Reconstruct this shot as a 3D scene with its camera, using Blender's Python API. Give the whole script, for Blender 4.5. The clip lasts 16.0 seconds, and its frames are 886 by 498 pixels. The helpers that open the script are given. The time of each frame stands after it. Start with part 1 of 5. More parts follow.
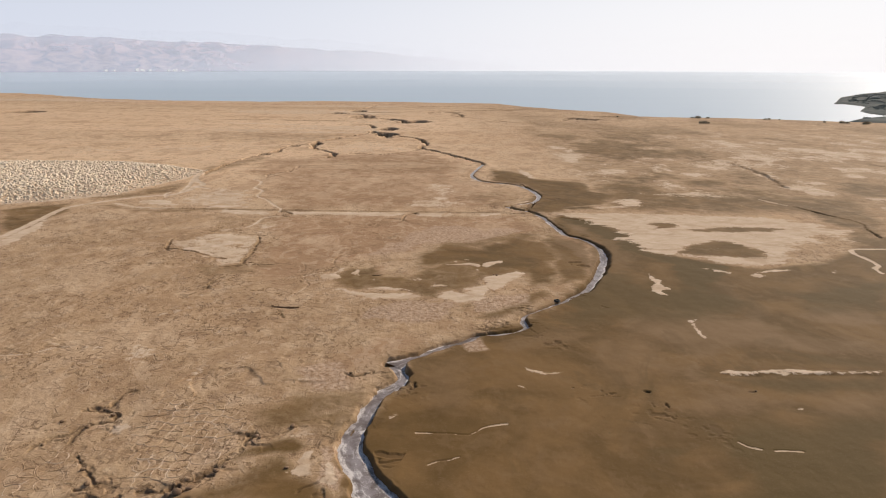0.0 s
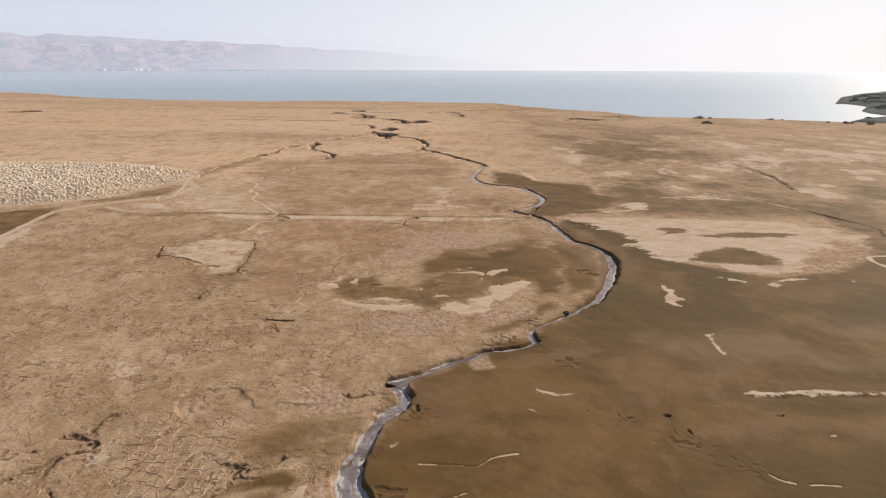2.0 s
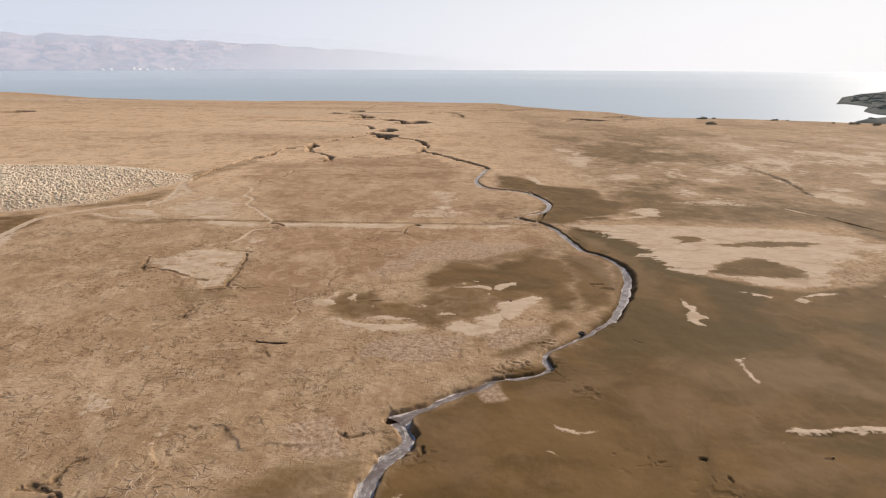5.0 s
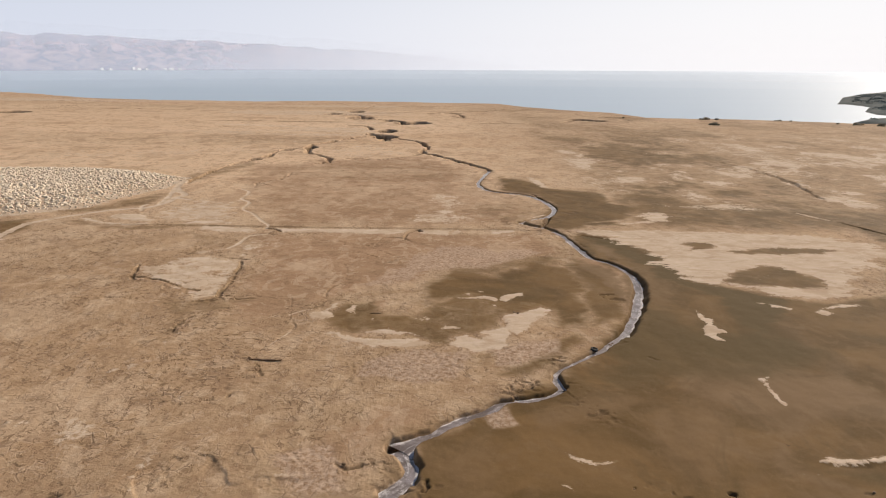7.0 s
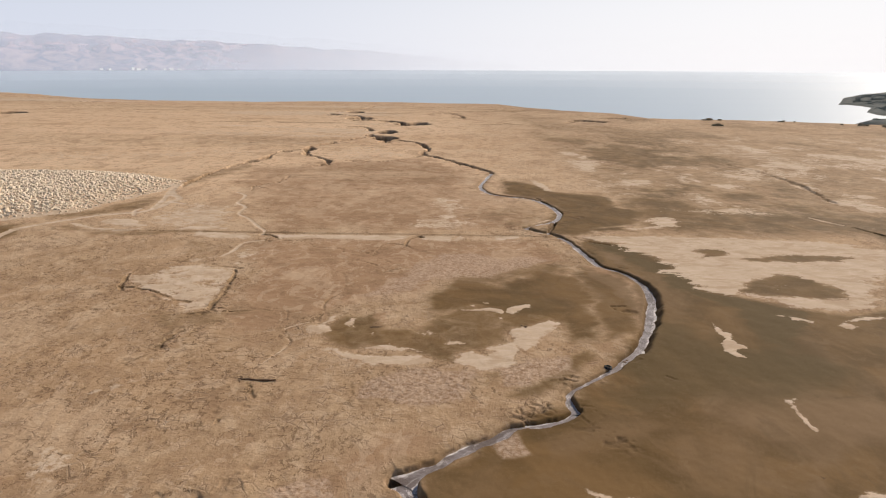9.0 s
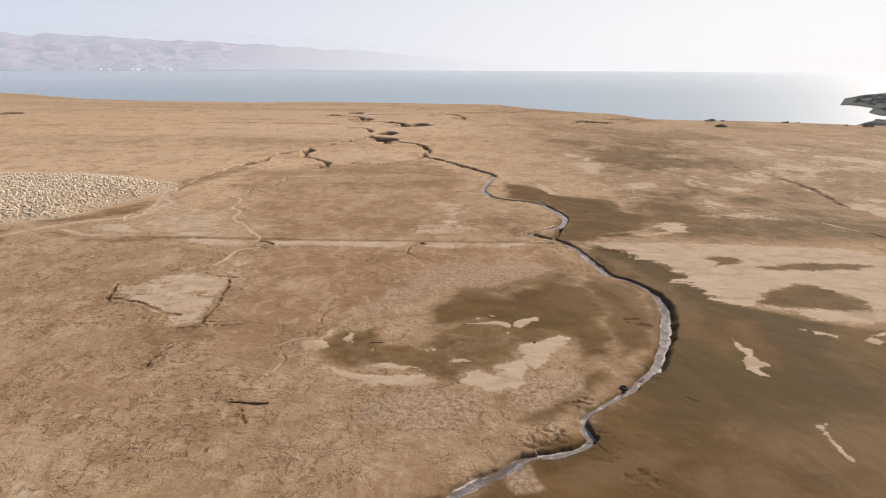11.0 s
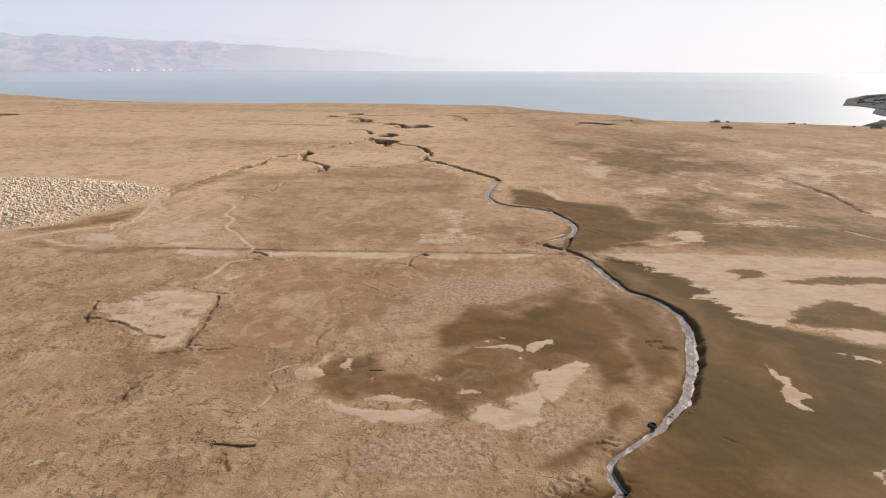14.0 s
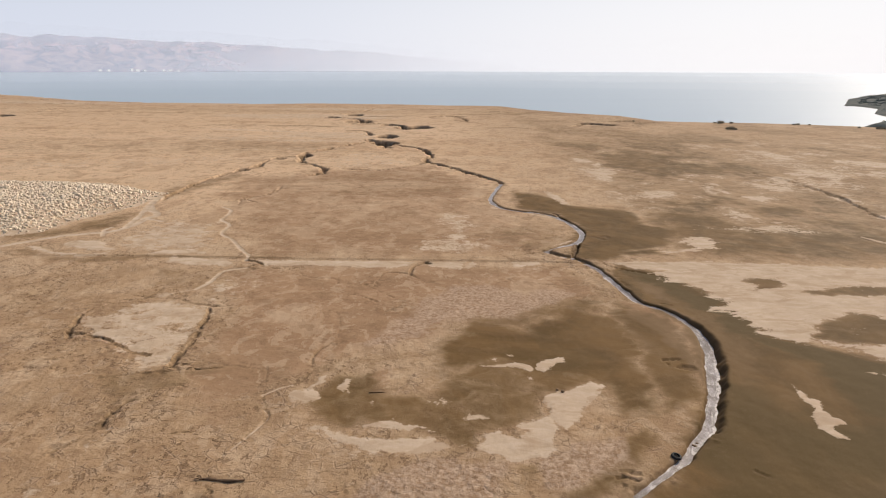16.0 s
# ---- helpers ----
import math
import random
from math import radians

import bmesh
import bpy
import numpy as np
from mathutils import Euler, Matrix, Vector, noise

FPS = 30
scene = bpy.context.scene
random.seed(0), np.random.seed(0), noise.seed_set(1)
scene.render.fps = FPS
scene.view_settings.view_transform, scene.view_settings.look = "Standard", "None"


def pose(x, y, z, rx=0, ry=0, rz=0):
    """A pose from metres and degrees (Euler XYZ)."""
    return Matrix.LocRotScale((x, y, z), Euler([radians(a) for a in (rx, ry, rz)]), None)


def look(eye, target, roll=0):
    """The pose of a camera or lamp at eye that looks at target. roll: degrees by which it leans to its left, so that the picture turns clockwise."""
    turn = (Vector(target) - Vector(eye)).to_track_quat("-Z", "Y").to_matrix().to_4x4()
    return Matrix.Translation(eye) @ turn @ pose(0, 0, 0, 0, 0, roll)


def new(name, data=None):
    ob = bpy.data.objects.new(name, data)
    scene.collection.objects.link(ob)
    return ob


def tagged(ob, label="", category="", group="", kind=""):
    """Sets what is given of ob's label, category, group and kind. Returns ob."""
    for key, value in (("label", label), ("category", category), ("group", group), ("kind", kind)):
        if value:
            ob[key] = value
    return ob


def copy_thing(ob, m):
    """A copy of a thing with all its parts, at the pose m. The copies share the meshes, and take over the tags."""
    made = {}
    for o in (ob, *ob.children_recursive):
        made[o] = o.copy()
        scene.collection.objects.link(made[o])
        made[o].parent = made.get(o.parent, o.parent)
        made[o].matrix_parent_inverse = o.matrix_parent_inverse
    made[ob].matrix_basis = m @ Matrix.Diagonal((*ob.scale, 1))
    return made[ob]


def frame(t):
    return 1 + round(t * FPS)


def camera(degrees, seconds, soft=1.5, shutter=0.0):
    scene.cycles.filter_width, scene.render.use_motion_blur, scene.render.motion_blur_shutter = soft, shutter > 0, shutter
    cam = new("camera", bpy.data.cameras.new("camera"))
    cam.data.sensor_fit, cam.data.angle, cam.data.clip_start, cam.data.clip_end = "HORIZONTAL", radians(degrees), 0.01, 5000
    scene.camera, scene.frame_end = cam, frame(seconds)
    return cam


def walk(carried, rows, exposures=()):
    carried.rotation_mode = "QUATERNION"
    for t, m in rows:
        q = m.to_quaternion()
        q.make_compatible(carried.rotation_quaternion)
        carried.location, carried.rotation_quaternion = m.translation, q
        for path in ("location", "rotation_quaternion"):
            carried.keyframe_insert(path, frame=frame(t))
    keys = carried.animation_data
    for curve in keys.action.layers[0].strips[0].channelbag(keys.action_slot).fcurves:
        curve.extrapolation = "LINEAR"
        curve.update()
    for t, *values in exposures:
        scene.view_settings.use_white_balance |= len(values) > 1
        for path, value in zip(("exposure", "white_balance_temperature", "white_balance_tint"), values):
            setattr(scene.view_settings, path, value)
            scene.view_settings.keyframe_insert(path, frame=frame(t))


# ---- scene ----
cam = camera(72.0, 16.0, soft=1.1)
walk(cam, [
    (0, look((-0.009, 0.084, 20.019), (-0.367, 95.931, -8.498), 0.104)),
    (1, look((-0.193, 1.554, 20.030), (-0.478, 97.387, -8.535), 0.126)),
    (2, look((-0.375, 3.011, 20.041), (-0.593, 98.833, -8.562), 0.145)),
    (3, look((-0.556, 4.455, 20.051), (-0.712, 100.269, -8.578), 0.161)),
    (4, look((-0.735, 5.890, 20.060), (-0.835, 101.699, -8.586), 0.176)),
    (5, look((-0.914, 7.319, 20.069), (-0.962, 103.125, -8.586), 0.188)),
    (6, look((-1.090, 8.743, 20.077), (-1.093, 104.550, -8.578), 0.198)),
    (7, look((-1.265, 10.167, 20.084), (-1.227, 105.975, -8.565), 0.205)),
    (8, look((-1.437, 11.591, 20.091), (-1.365, 107.403, -8.547), 0.211)),
    (9, look((-1.608, 13.019, 20.096), (-1.506, 108.836, -8.526), 0.214)),
    (10, look((-1.776, 14.454, 20.100), (-1.650, 110.277, -8.501), 0.215)),
    (11, look((-1.941, 15.898, 20.103), (-1.796, 111.728, -8.474), 0.214)),
    (12, look((-2.104, 17.354, 20.105), (-1.946, 113.191, -8.447), 0.210)),
    (13, look((-2.264, 18.824, 20.106), (-2.098, 114.669, -8.420), 0.204)),
    (14, look((-2.421, 20.312, 20.106), (-2.253, 116.164, -8.394), 0.196)),
    (15, look((-2.575, 21.819, 20.104), (-2.410, 117.679, -8.370), 0.186)),
    (16, look((-2.726, 23.348, 20.101), (-2.569, 119.215, -8.349), 0.174)),
], exposures=[(0, 0.3)])

# ---- sky and sun ----
SUN_AZ, SUN_EL = radians(46), radians(33)      # azimuth to the right of +y
world = bpy.data.worlds.new("sky")
scene.world = world
world.use_nodes = True
wn = world.node_tree
sky = wn.nodes.new("ShaderNodeTexSky")
sky.sky_type, sky.sun_disc = "NISHITA", False
sky.sun_elevation, sky.sun_rotation = SUN_EL, SUN_AZ
sky.air_density, sky.dust_density, sky.ozone_density, sky.altitude = 1.0, 0.7, 1.0, 0
bg = wn.nodes["Background"]
bg.inputs[1].default_value = 0.06
wn.links.new(sky.outputs[0], bg.inputs[0])

sun = new("sun", bpy.data.lights.new("sun", "SUN"))
sun.data.energy, sun.data.angle, sun.data.color = 3.6, radians(0.8), (1.0, 0.862, 0.715)
to_sun = Vector((math.sin(SUN_AZ) * math.cos(SUN_EL), math.cos(SUN_AZ) * math.cos(SUN_EL), math.sin(SUN_EL)))
sun.matrix_world = look(to_sun * 100, (0, 0, 0))


# ---- node helpers ----
class Mat:
    """A node material with short calls for the usual nodes."""

    def __init__(self, name):
        self.mat = bpy.data.materials.new(name)
        self.mat.use_nodes = True
        self.tree = self.mat.node_tree
        self.bsdf = self.tree.nodes["Principled BSDF"]
        self.out = self.tree.nodes["Material Output"]

    def node(self, kind, **inputs):
        n = self.tree.nodes.new("ShaderNode" + kind)
        for key, v in inputs.items():
            self.put(n.inputs[key.replace("_", " ")], v)
        return n

    def put(self, socket, v):
        if isinstance(v, bpy.types.NodeSocket):
            self.tree.links.new(v, socket)
        else:
            socket.default_value = v

    def pos(self, sx=1.0, sy=1.0, sz=1.0, turn=0.0):
        g = self.tree.nodes.new("ShaderNodeNewGeometry")
        m = self.node("Mapping")
        m.inputs["Scale"].default_value = (sx, sy, sz)
        m.inputs["Rotation"].default_value = (0, 0, turn)
        self.put(m.inputs["Vector"], g.outputs["Position"])
        return m.outputs[0]

    def noise(self, vec, scale, detail=4.0, rough=0.55, warp=0.0):
        n = self.node("TexNoise", Vector=vec, Scale=scale, Detail=detail, Roughness=rough, Distortion=warp)
        return n.outputs["Fac"]

    def voronoi(self, vec, scale, feature="DISTANCE_TO_EDGE", rand=1.0):
        n = self.tree.nodes.new("ShaderNodeTexVoronoi")
        n.feature = feature
        self.put(n.inputs["Vector"], vec)
        n.inputs["Scale"].default_value = scale
        n.inputs["Randomness"].default_value = rand
        return n.outputs["Distance"]

    def math(self, op, a, b=0.0, c=0.0):
        n = self.tree.nodes.new("ShaderNodeMath")
        n.operation = op
        for s, v in zip(n.inputs, (a, b, c)):
            self.put(s, v)
        return n.outputs[0]

    def step(self, v, lo, hi, a=0.0, b=1.0):
        n = self.tree.nodes.new("ShaderNodeMapRange")
        n.interpolation_type = "SMOOTHSTEP"
        for s, x in zip(n.inputs, (v, lo, hi, a, b)):
            self.put(s, x)
        return n.outputs[0]

    def mix(self, fac, a, b, blend="MIX"):
        n = self.tree.nodes.new("ShaderNodeMix")
        n.data_type, n.blend_type = "RGBA", blend
        for k, v in ((0, fac), (6, a), (7, b)):
            self.put(n.inputs[k], v if isinstance(v, (bpy.types.NodeSocket, float, int)) else (*v, 1.0))
        return n.outputs[2]

    def attr(self, name):
        n = self.tree.nodes.new("ShaderNodeAttribute")
        n.attribute_name = name
        return n

    def bump(self, height, dist, strength=1.0, normal=None):
        n = self.node("Bump", Height=height, Distance=dist, Strength=strength)
        if normal is not None:
            self.put(n.inputs["Normal"], normal)
        return n.outputs[0]

    def finish(self, color, rough=0.9, normal=None, metal=0.0, spec=0.3):
        self.put(self.bsdf.inputs["Base Color"], color if isinstance(color, bpy.types.NodeSocket) else (*color, 1.0))
        self.put(self.bsdf.inputs["Roughness"], rough)
        self.put(self.bsdf.inputs["Metallic"], metal)
        self.put(self.bsdf.inputs["Specular IOR Level"], spec)
        if normal is not None:
            self.put(self.bsdf.inputs["Normal"], normal)
        return self.mat


# ---- materials ----
def mud_material():
    """Dry, damp and salt-crusted mud; the zones of the ground say which shows where."""
    m = Mat("mud")
    z = m.attr("zones")
    sep = m.node("SeparateColor", Color=z.outputs["Color"])
    pale, damp, crust, mottle = sep.outputs[0], sep.outputs[1], sep.outputs[2], z.outputs["Alpha"]
    bed, silt = m.attr("bed").outputs["Fac"], m.attr("silt").outputs["Fac"]
    p, ps = m.pos(), m.pos(0.75, 1.0, 1.0, 0.3)
    wide, mid, fine, grit = m.noise(p, 0.05, 4), m.noise(p, 0.35, 5, 0.6), m.noise(p, 2.6, 6, 0.68), m.noise(p, 13.0, 4, 0.7)
    near = m.math("SUBTRACT", 1.0, m.math("MULTIPLY", mottle, 0.85))
    f_silt = m.step(m.math("ADD", silt, m.math("MULTIPLY", m.math("SUBTRACT", mid, 0.5), 0.5)), 0.1, 0.9)
    f_damp = m.step(m.math("ADD", damp, m.math("MULTIPLY", m.math("SUBTRACT", m.noise(ps, 0.5, 7, 0.66, 0.8), 0.5), 0.9)), 0.12, 0.88)
    streak = m.math("ADD", m.math("MULTIPLY", m.noise(ps, 0.7, 8, 0.68, 0.8), 0.6), m.math("MULTIPLY", m.noise(p, 2.2, 6, 0.72, 0.4), 0.4))
    f_pale = m.step(m.math("ADD", pale, m.math("MULTIPLY", m.math("SUBTRACT", streak, 0.5), 2.6)), 0.40, 0.60)
    f_crust = m.step(m.math("ADD", crust, m.math("MULTIPLY", m.math("SUBTRACT", mid, 0.5), 0.8)), 0.2, 0.8)
    open_ = m.math("SUBTRACT", 1.0, m.math("MAXIMUM", m.math("MAXIMUM", f_damp, f_pale), m.math("MULTIPLY", f_silt, 0.8)))
    open_near = m.math("MULTIPLY", open_, near)

    # dry mud: blotches, dust and dark flecks
    dry = m.mix(m.step(mid, 0.3, 0.7), (0.384, 0.257, 0.151), (0.445, 0.310, 0.186))
    dry = m.mix(m.step(wide, 0.38, 0.66, 0.0, 0.6), dry, (0.415, 0.268, 0.151))
    dust = m.noise(m.pos(1.0, 0.8, 1.0, 0.3), 0.8, 7, 0.70, 0.5)
    dry = m.mix(m.math("MULTIPLY", near, m.step(dust, 0.50, 0.68, 0.0, 0.42)), dry, (0.532, 0.379, 0.236))
    dry = m.mix(m.math("MULTIPLY", near, m.step(dust, 0.47, 0.32, 0.0, 0.35)), dry, (0.308, 0.191, 0.107))
    dry = m.mix(m.math("MULTIPLY", near, m.step(fine, 0.44, 0.3, 0.0, 0.3)), dry, (0.276, 0.170, 0.089))
    patchy = m.step(m.noise(p, 0.13, 4, 0.6), 0.40, 0.54)
    fleck = m.math("MULTIPLY", m.math("MULTIPLY", open_near, patchy), m.step(m.noise(m.pos(1.15, 0.9, 1.0, 0.5), 1.7, 4, 0.74, 0.4), 0.555, 0.595))
    # smooth reddish silt
    sleek = m.mix(m.step(m.noise(ps, 0.22, 5, 0.6, 1.0), 0.35, 0.65), (0.300, 0.179, 0.101), (0.383, 0.241, 0.142))
    sleek = m.mix(m.step(m.noise(ps, 0.9, 6, 0.68, 0.9), 0.47, 0.66, 0.0, 0.6), sleek, (0.452, 0.307, 0.192))
    dry = m.mix(m.math("MULTIPLY", f_silt, 0.85), dry, sleek)
    # the far flat: paler than the near mud, most at the left, and banded
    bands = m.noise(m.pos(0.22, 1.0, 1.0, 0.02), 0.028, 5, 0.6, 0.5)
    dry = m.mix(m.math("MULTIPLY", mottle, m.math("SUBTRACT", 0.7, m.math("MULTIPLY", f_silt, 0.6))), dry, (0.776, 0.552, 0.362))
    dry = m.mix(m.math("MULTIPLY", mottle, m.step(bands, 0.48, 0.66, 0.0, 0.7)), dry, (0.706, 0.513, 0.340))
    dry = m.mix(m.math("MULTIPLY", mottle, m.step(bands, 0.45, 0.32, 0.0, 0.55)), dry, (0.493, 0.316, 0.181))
    # ragged islands of dust and of darker mud, large and small
    isle = m.noise(m.pos(1.0, 0.8, 1.0, 0.3), 0.13, 9, 0.64, 0.6)
    islet = m.noise(m.pos(1.1, 0.85, 1.0, 0.5), 0.55, 9, 0.66, 0.5)
    dry = m.mix(m.step(isle, 0.53, 0.56, 0.0, 0.36), dry, (0.545, 0.399, 0.265))
    dry = m.mix(m.step(isle, 0.475, 0.42, 0.0, 0.34), dry, (0.280, 0.174, 0.098))
    dry = m.mix(m.step(islet, 0.55, 0.58, 0.0, 0.38), dry, (0.570, 0.425, 0.287))
    dry = m.mix(m.step(islet, 0.44, 0.405, 0.0, 0.42), dry, (0.244, 0.149, 0.082))
    # damp mud: drawn-out smears
    swirl = m.noise(m.pos(0.9, 0.8, 1.0, -0.4), 0.11, 5, 0.5, 2.4)
    wet_dark = m.mix(m.step(swirl, 0.36, 0.64), (0.121, 0.072, 0.025), (0.180, 0.106, 0.041))
    wet_dark = m.mix(m.step(m.noise(m.pos(0.9, 0.8, 1.0, -0.4), 0.26, 5, 0.52, 2.6), 0.5, 0.72, 0.0, 0.45), wet_dark, (0.178, 0.110, 0.052))
    wet_dark = m.mix(m.math("MULTIPLY", f_silt, m.step(swirl, 0.3, 0.6, 0.45, 0.85)), wet_dark, (0.207, 0.132, 0.069))
    wet_dark = m.mix(m.step(islet, 0.53, 0.62, 0.0, 0.3), wet_dark, (0.205, 0.130, 0.065))
    wet_dark = m.mix(m.step(isle, 0.46, 0.38, 0.0, 0.35), wet_dark, (0.098, 0.064, 0.026))
    wet_dark = m.mix(m.step(damp, 1.0, 1.5, 0.0, 0.85), wet_dark, (0.098, 0.066, 0.024))
    wet_dark = m.mix(m.math("MULTIPLY", near, m.step(fine, 0.56, 0.78, 0.0, 0.3)), wet_dark, (0.195, 0.126, 0.063))
    wet_dark = m.mix(m.math("MULTIPLY", near, m.step(m.noise(p, 1.6, 5, 0.74), 0.67, 0.72, 0.0, 0.5)), wet_dark, (0.062, 0.039, 0.018))
    # salt and the rough crust round it
    salt = m.mix(m.step(mid, 0.35, 0.7), (0.512, 0.383, 0.265), (0.580, 0.451, 0.328))
    salt = m.mix(m.step(m.noise(m.pos(0.5, 1.0, 1.0, 0.04), 1.3, 6, 0.66, 0.5), 0.42, 0.7, 0.0, 0.75), salt, (0.629, 0.506, 0.383))
    salt = m.mix(m.step(m.noise(m.pos(0.55, 1.0, 1.0, 0.04), 0.5, 8, 0.66, 0.6), 0.50, 0.60, 0.0, 0.5), salt, (0.406, 0.281, 0.175))
    scab = m.mix(m.step(m.noise(p, 3.2, 5, 0.74), 0.38, 0.62), (0.302, 0.193, 0.118), (0.526, 0.389, 0.282))

    # cracks round plates of the dry crust
    bent = m.mix(0.3, p, m.noise(p, 0.9, 4), "ADD")
    cracks = m.voronoi(bent, 1.25)
    shown = m.math("MULTIPLY", open_near, m.step(m.noise(p, 0.5, 5, 0.7), 0.48, 0.62))

    col = m.mix(m.math("MULTIPLY", fleck, 0.62), dry, (0.165, 0.098, 0.053))
    col = m.mix(m.math("MULTIPLY", shown, m.step(cracks, 0.14, 0.08, 0.0, 0.3)), col, (0.53, 0.395, 0.27))
    col = m.mix(m.math("MULTIPLY", shown, m.step(cracks, 0.06, 0.025, 0.0, 0.62)), col, (0.20, 0.125, 0.073))
    col = m.mix(f_damp, col, wet_dark)
    col = m.mix(m.math("MULTIPLY", f_crust, 0.8), col, scab)
    col = m.mix(f_pale, col, salt)
    # beds, banks and holes painted dark, for damp mud and for shade
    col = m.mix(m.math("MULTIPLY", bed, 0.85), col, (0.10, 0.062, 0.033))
    col = m.mix(m.step(grit, 0.55, 0.8, 0.0, 0.2), col, (0.5, 0.38, 0.26))

    soft = m.math("MAXIMUM", f_damp, m.math("MAXIMUM", m.math("MULTIPLY", f_silt, 0.7), m.math("MULTIPLY", f_pale, 0.85)))
    n = m.bump(m.math("MULTIPLY", m.step(cracks, 0.0, 0.07), shown), 0.03, 0.6)
    n = m.bump(fleck, -0.06, 0.7, n)
    n = m.bump(fine, m.math("MULTIPLY", near, m.step(soft, 0.0, 1.0, 0.11, 0.022)), 0.8, n)
    n = m.bump(grit, m.math("MULTIPLY", near, m.step(soft, 0.0, 1.0, 0.02, 0.006)), 0.7, n)
    return m.finish(col, m.step(f_damp, 0.0, 1.0, 0.95, 0.82), n, spec=0.1)


def sea_material():
    m = Mat("sea_water")
    p = m.pos(0.4, 1.0, 1.0)
    far = m.noise(m.pos(0.12, 1.0, 1.0), 0.01, 4, 0.6)
    col = m.mix(far, (0.375, 0.475, 0.56), (0.43, 0.525, 0.605))
    n = m.bump(m.noise(p, 0.5, 4, 0.55), 0.12, 0.35)
    return m.finish(col, 0.38, n, spec=0.5)


def stream_material():
    """Shallow brine: grey water, streaked and rimmed with white salt along its flow."""
    m = Mat("salty_stream_water")
    flow = m.attr("flow").outputs["Vector"]
    xyz = m.node("SeparateXYZ", Vector=flow)
    drawn = m.node("Mapping", Vector=flow)
    drawn.inputs["Scale"].default_value = (0.32, 1.0, 0.0)
    p = m.pos()
    blot = m.noise(p, 0.7, 5, 0.65, 1.0)
    thread = m.noise(drawn.outputs[0], 3.2, 5, 0.66, 0.9)
    fleck = m.noise(p, 8.0, 5, 0.75)
    col = m.mix(m.step(blot, 0.35, 0.65), (0.15, 0.118, 0.10), (0.30, 0.265, 0.262))
    rim = m.step(m.math("ADD", xyz.outputs[2], m.math("MULTIPLY", m.math("SUBTRACT", blot, 0.5), 1.3)), 0.35, 0.75, 0.0, 0.12)
    white = m.step(m.math("ADD", m.math("ADD", m.math("MULTIPLY", thread, 0.7), m.math("MULTIPLY", fleck, 0.3)), rim), 0.50, 0.66)
    white = m.math("MULTIPLY", white, m.step(blot, 0.3, 0.55, 0.35, 1.0))
    col = m.mix(white, col, (0.66, 0.62, 0.60))
    n = m.bump(thread, 0.04, 0.6)
    n = m.bump(fleck, 0.03, 0.6, n)
    return m.finish(col, m.step(white, 0.0, 1.0, 0.3, 0.75), n, spec=0.4)


def plain(name, a, b, scale, rough=0.85, bump=0.02, spec=0.3):
    m = Mat(name)
    p = m.pos()
    f, g = m.noise(p, scale, 5, 0.6), m.noise(p, scale * 7, 4, 0.65)
    col = m.mix(m.step(f, 0.32, 0.68), a, b)
    col = m.mix(m.step(g, 0.5, 0.8, 0.0, 0.35), col, [min(1, 1.35 * x) for x in b])
    return m.finish(col, rough, m.bump(g, bump, 0.7), spec=spec)


MUD, SEA, BRINE = mud_material(), sea_material(), stream_material()
ROCK = plain("pale_stone", (0.70, 0.565, 0.41), (0.82, 0.71, 0.55), 1.1, 0.9, 0.05)
RUBBER = plain("worn_black_rubber", (0.025, 0.024, 0.023), (0.05, 0.046, 0.042), 9.0, 0.75, 0.006)
WOOD = plain("weathered_driftwood", (0.13, 0.078, 0.044), (0.25, 0.155, 0.092), 6.0, 0.9, 0.02)
CLOD = plain("dark_mud_clod", (0.17, 0.108, 0.062), (0.28, 0.185, 0.115), 3.0, 0.9, 0.04)
SCRUB = plain("dusty_scrub_leaf", (0.26, 0.23, 0.165), (0.38, 0.325, 0.23), 0.8, 0.85, 0.01)
# headland colours lightened and blued, with the haze painted in
HILL = plain("scrubby_hillside", (0.085, 0.105, 0.105), (0.15, 0.155, 0.14), 0.06, 0.9, 0.6, 0.03)
DARK_SCRUB = plain("dark_scrub_leaf", (0.12, 0.15, 0.15), (0.18, 0.205, 0.19), 0.8, 0.85, 0.01, 0.03)


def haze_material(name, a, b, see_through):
    """Far mountains with painted-in haze: tinted, see-through most at the top and right."""
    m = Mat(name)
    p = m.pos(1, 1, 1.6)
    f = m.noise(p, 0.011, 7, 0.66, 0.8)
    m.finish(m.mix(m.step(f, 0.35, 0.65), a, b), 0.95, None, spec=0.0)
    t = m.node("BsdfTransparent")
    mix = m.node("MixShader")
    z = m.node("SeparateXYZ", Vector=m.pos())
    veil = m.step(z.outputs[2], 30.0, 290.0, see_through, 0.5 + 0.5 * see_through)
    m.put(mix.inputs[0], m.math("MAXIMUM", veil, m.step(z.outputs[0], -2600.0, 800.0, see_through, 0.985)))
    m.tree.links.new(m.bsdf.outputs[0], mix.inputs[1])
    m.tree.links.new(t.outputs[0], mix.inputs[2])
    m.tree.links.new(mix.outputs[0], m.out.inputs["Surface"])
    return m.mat


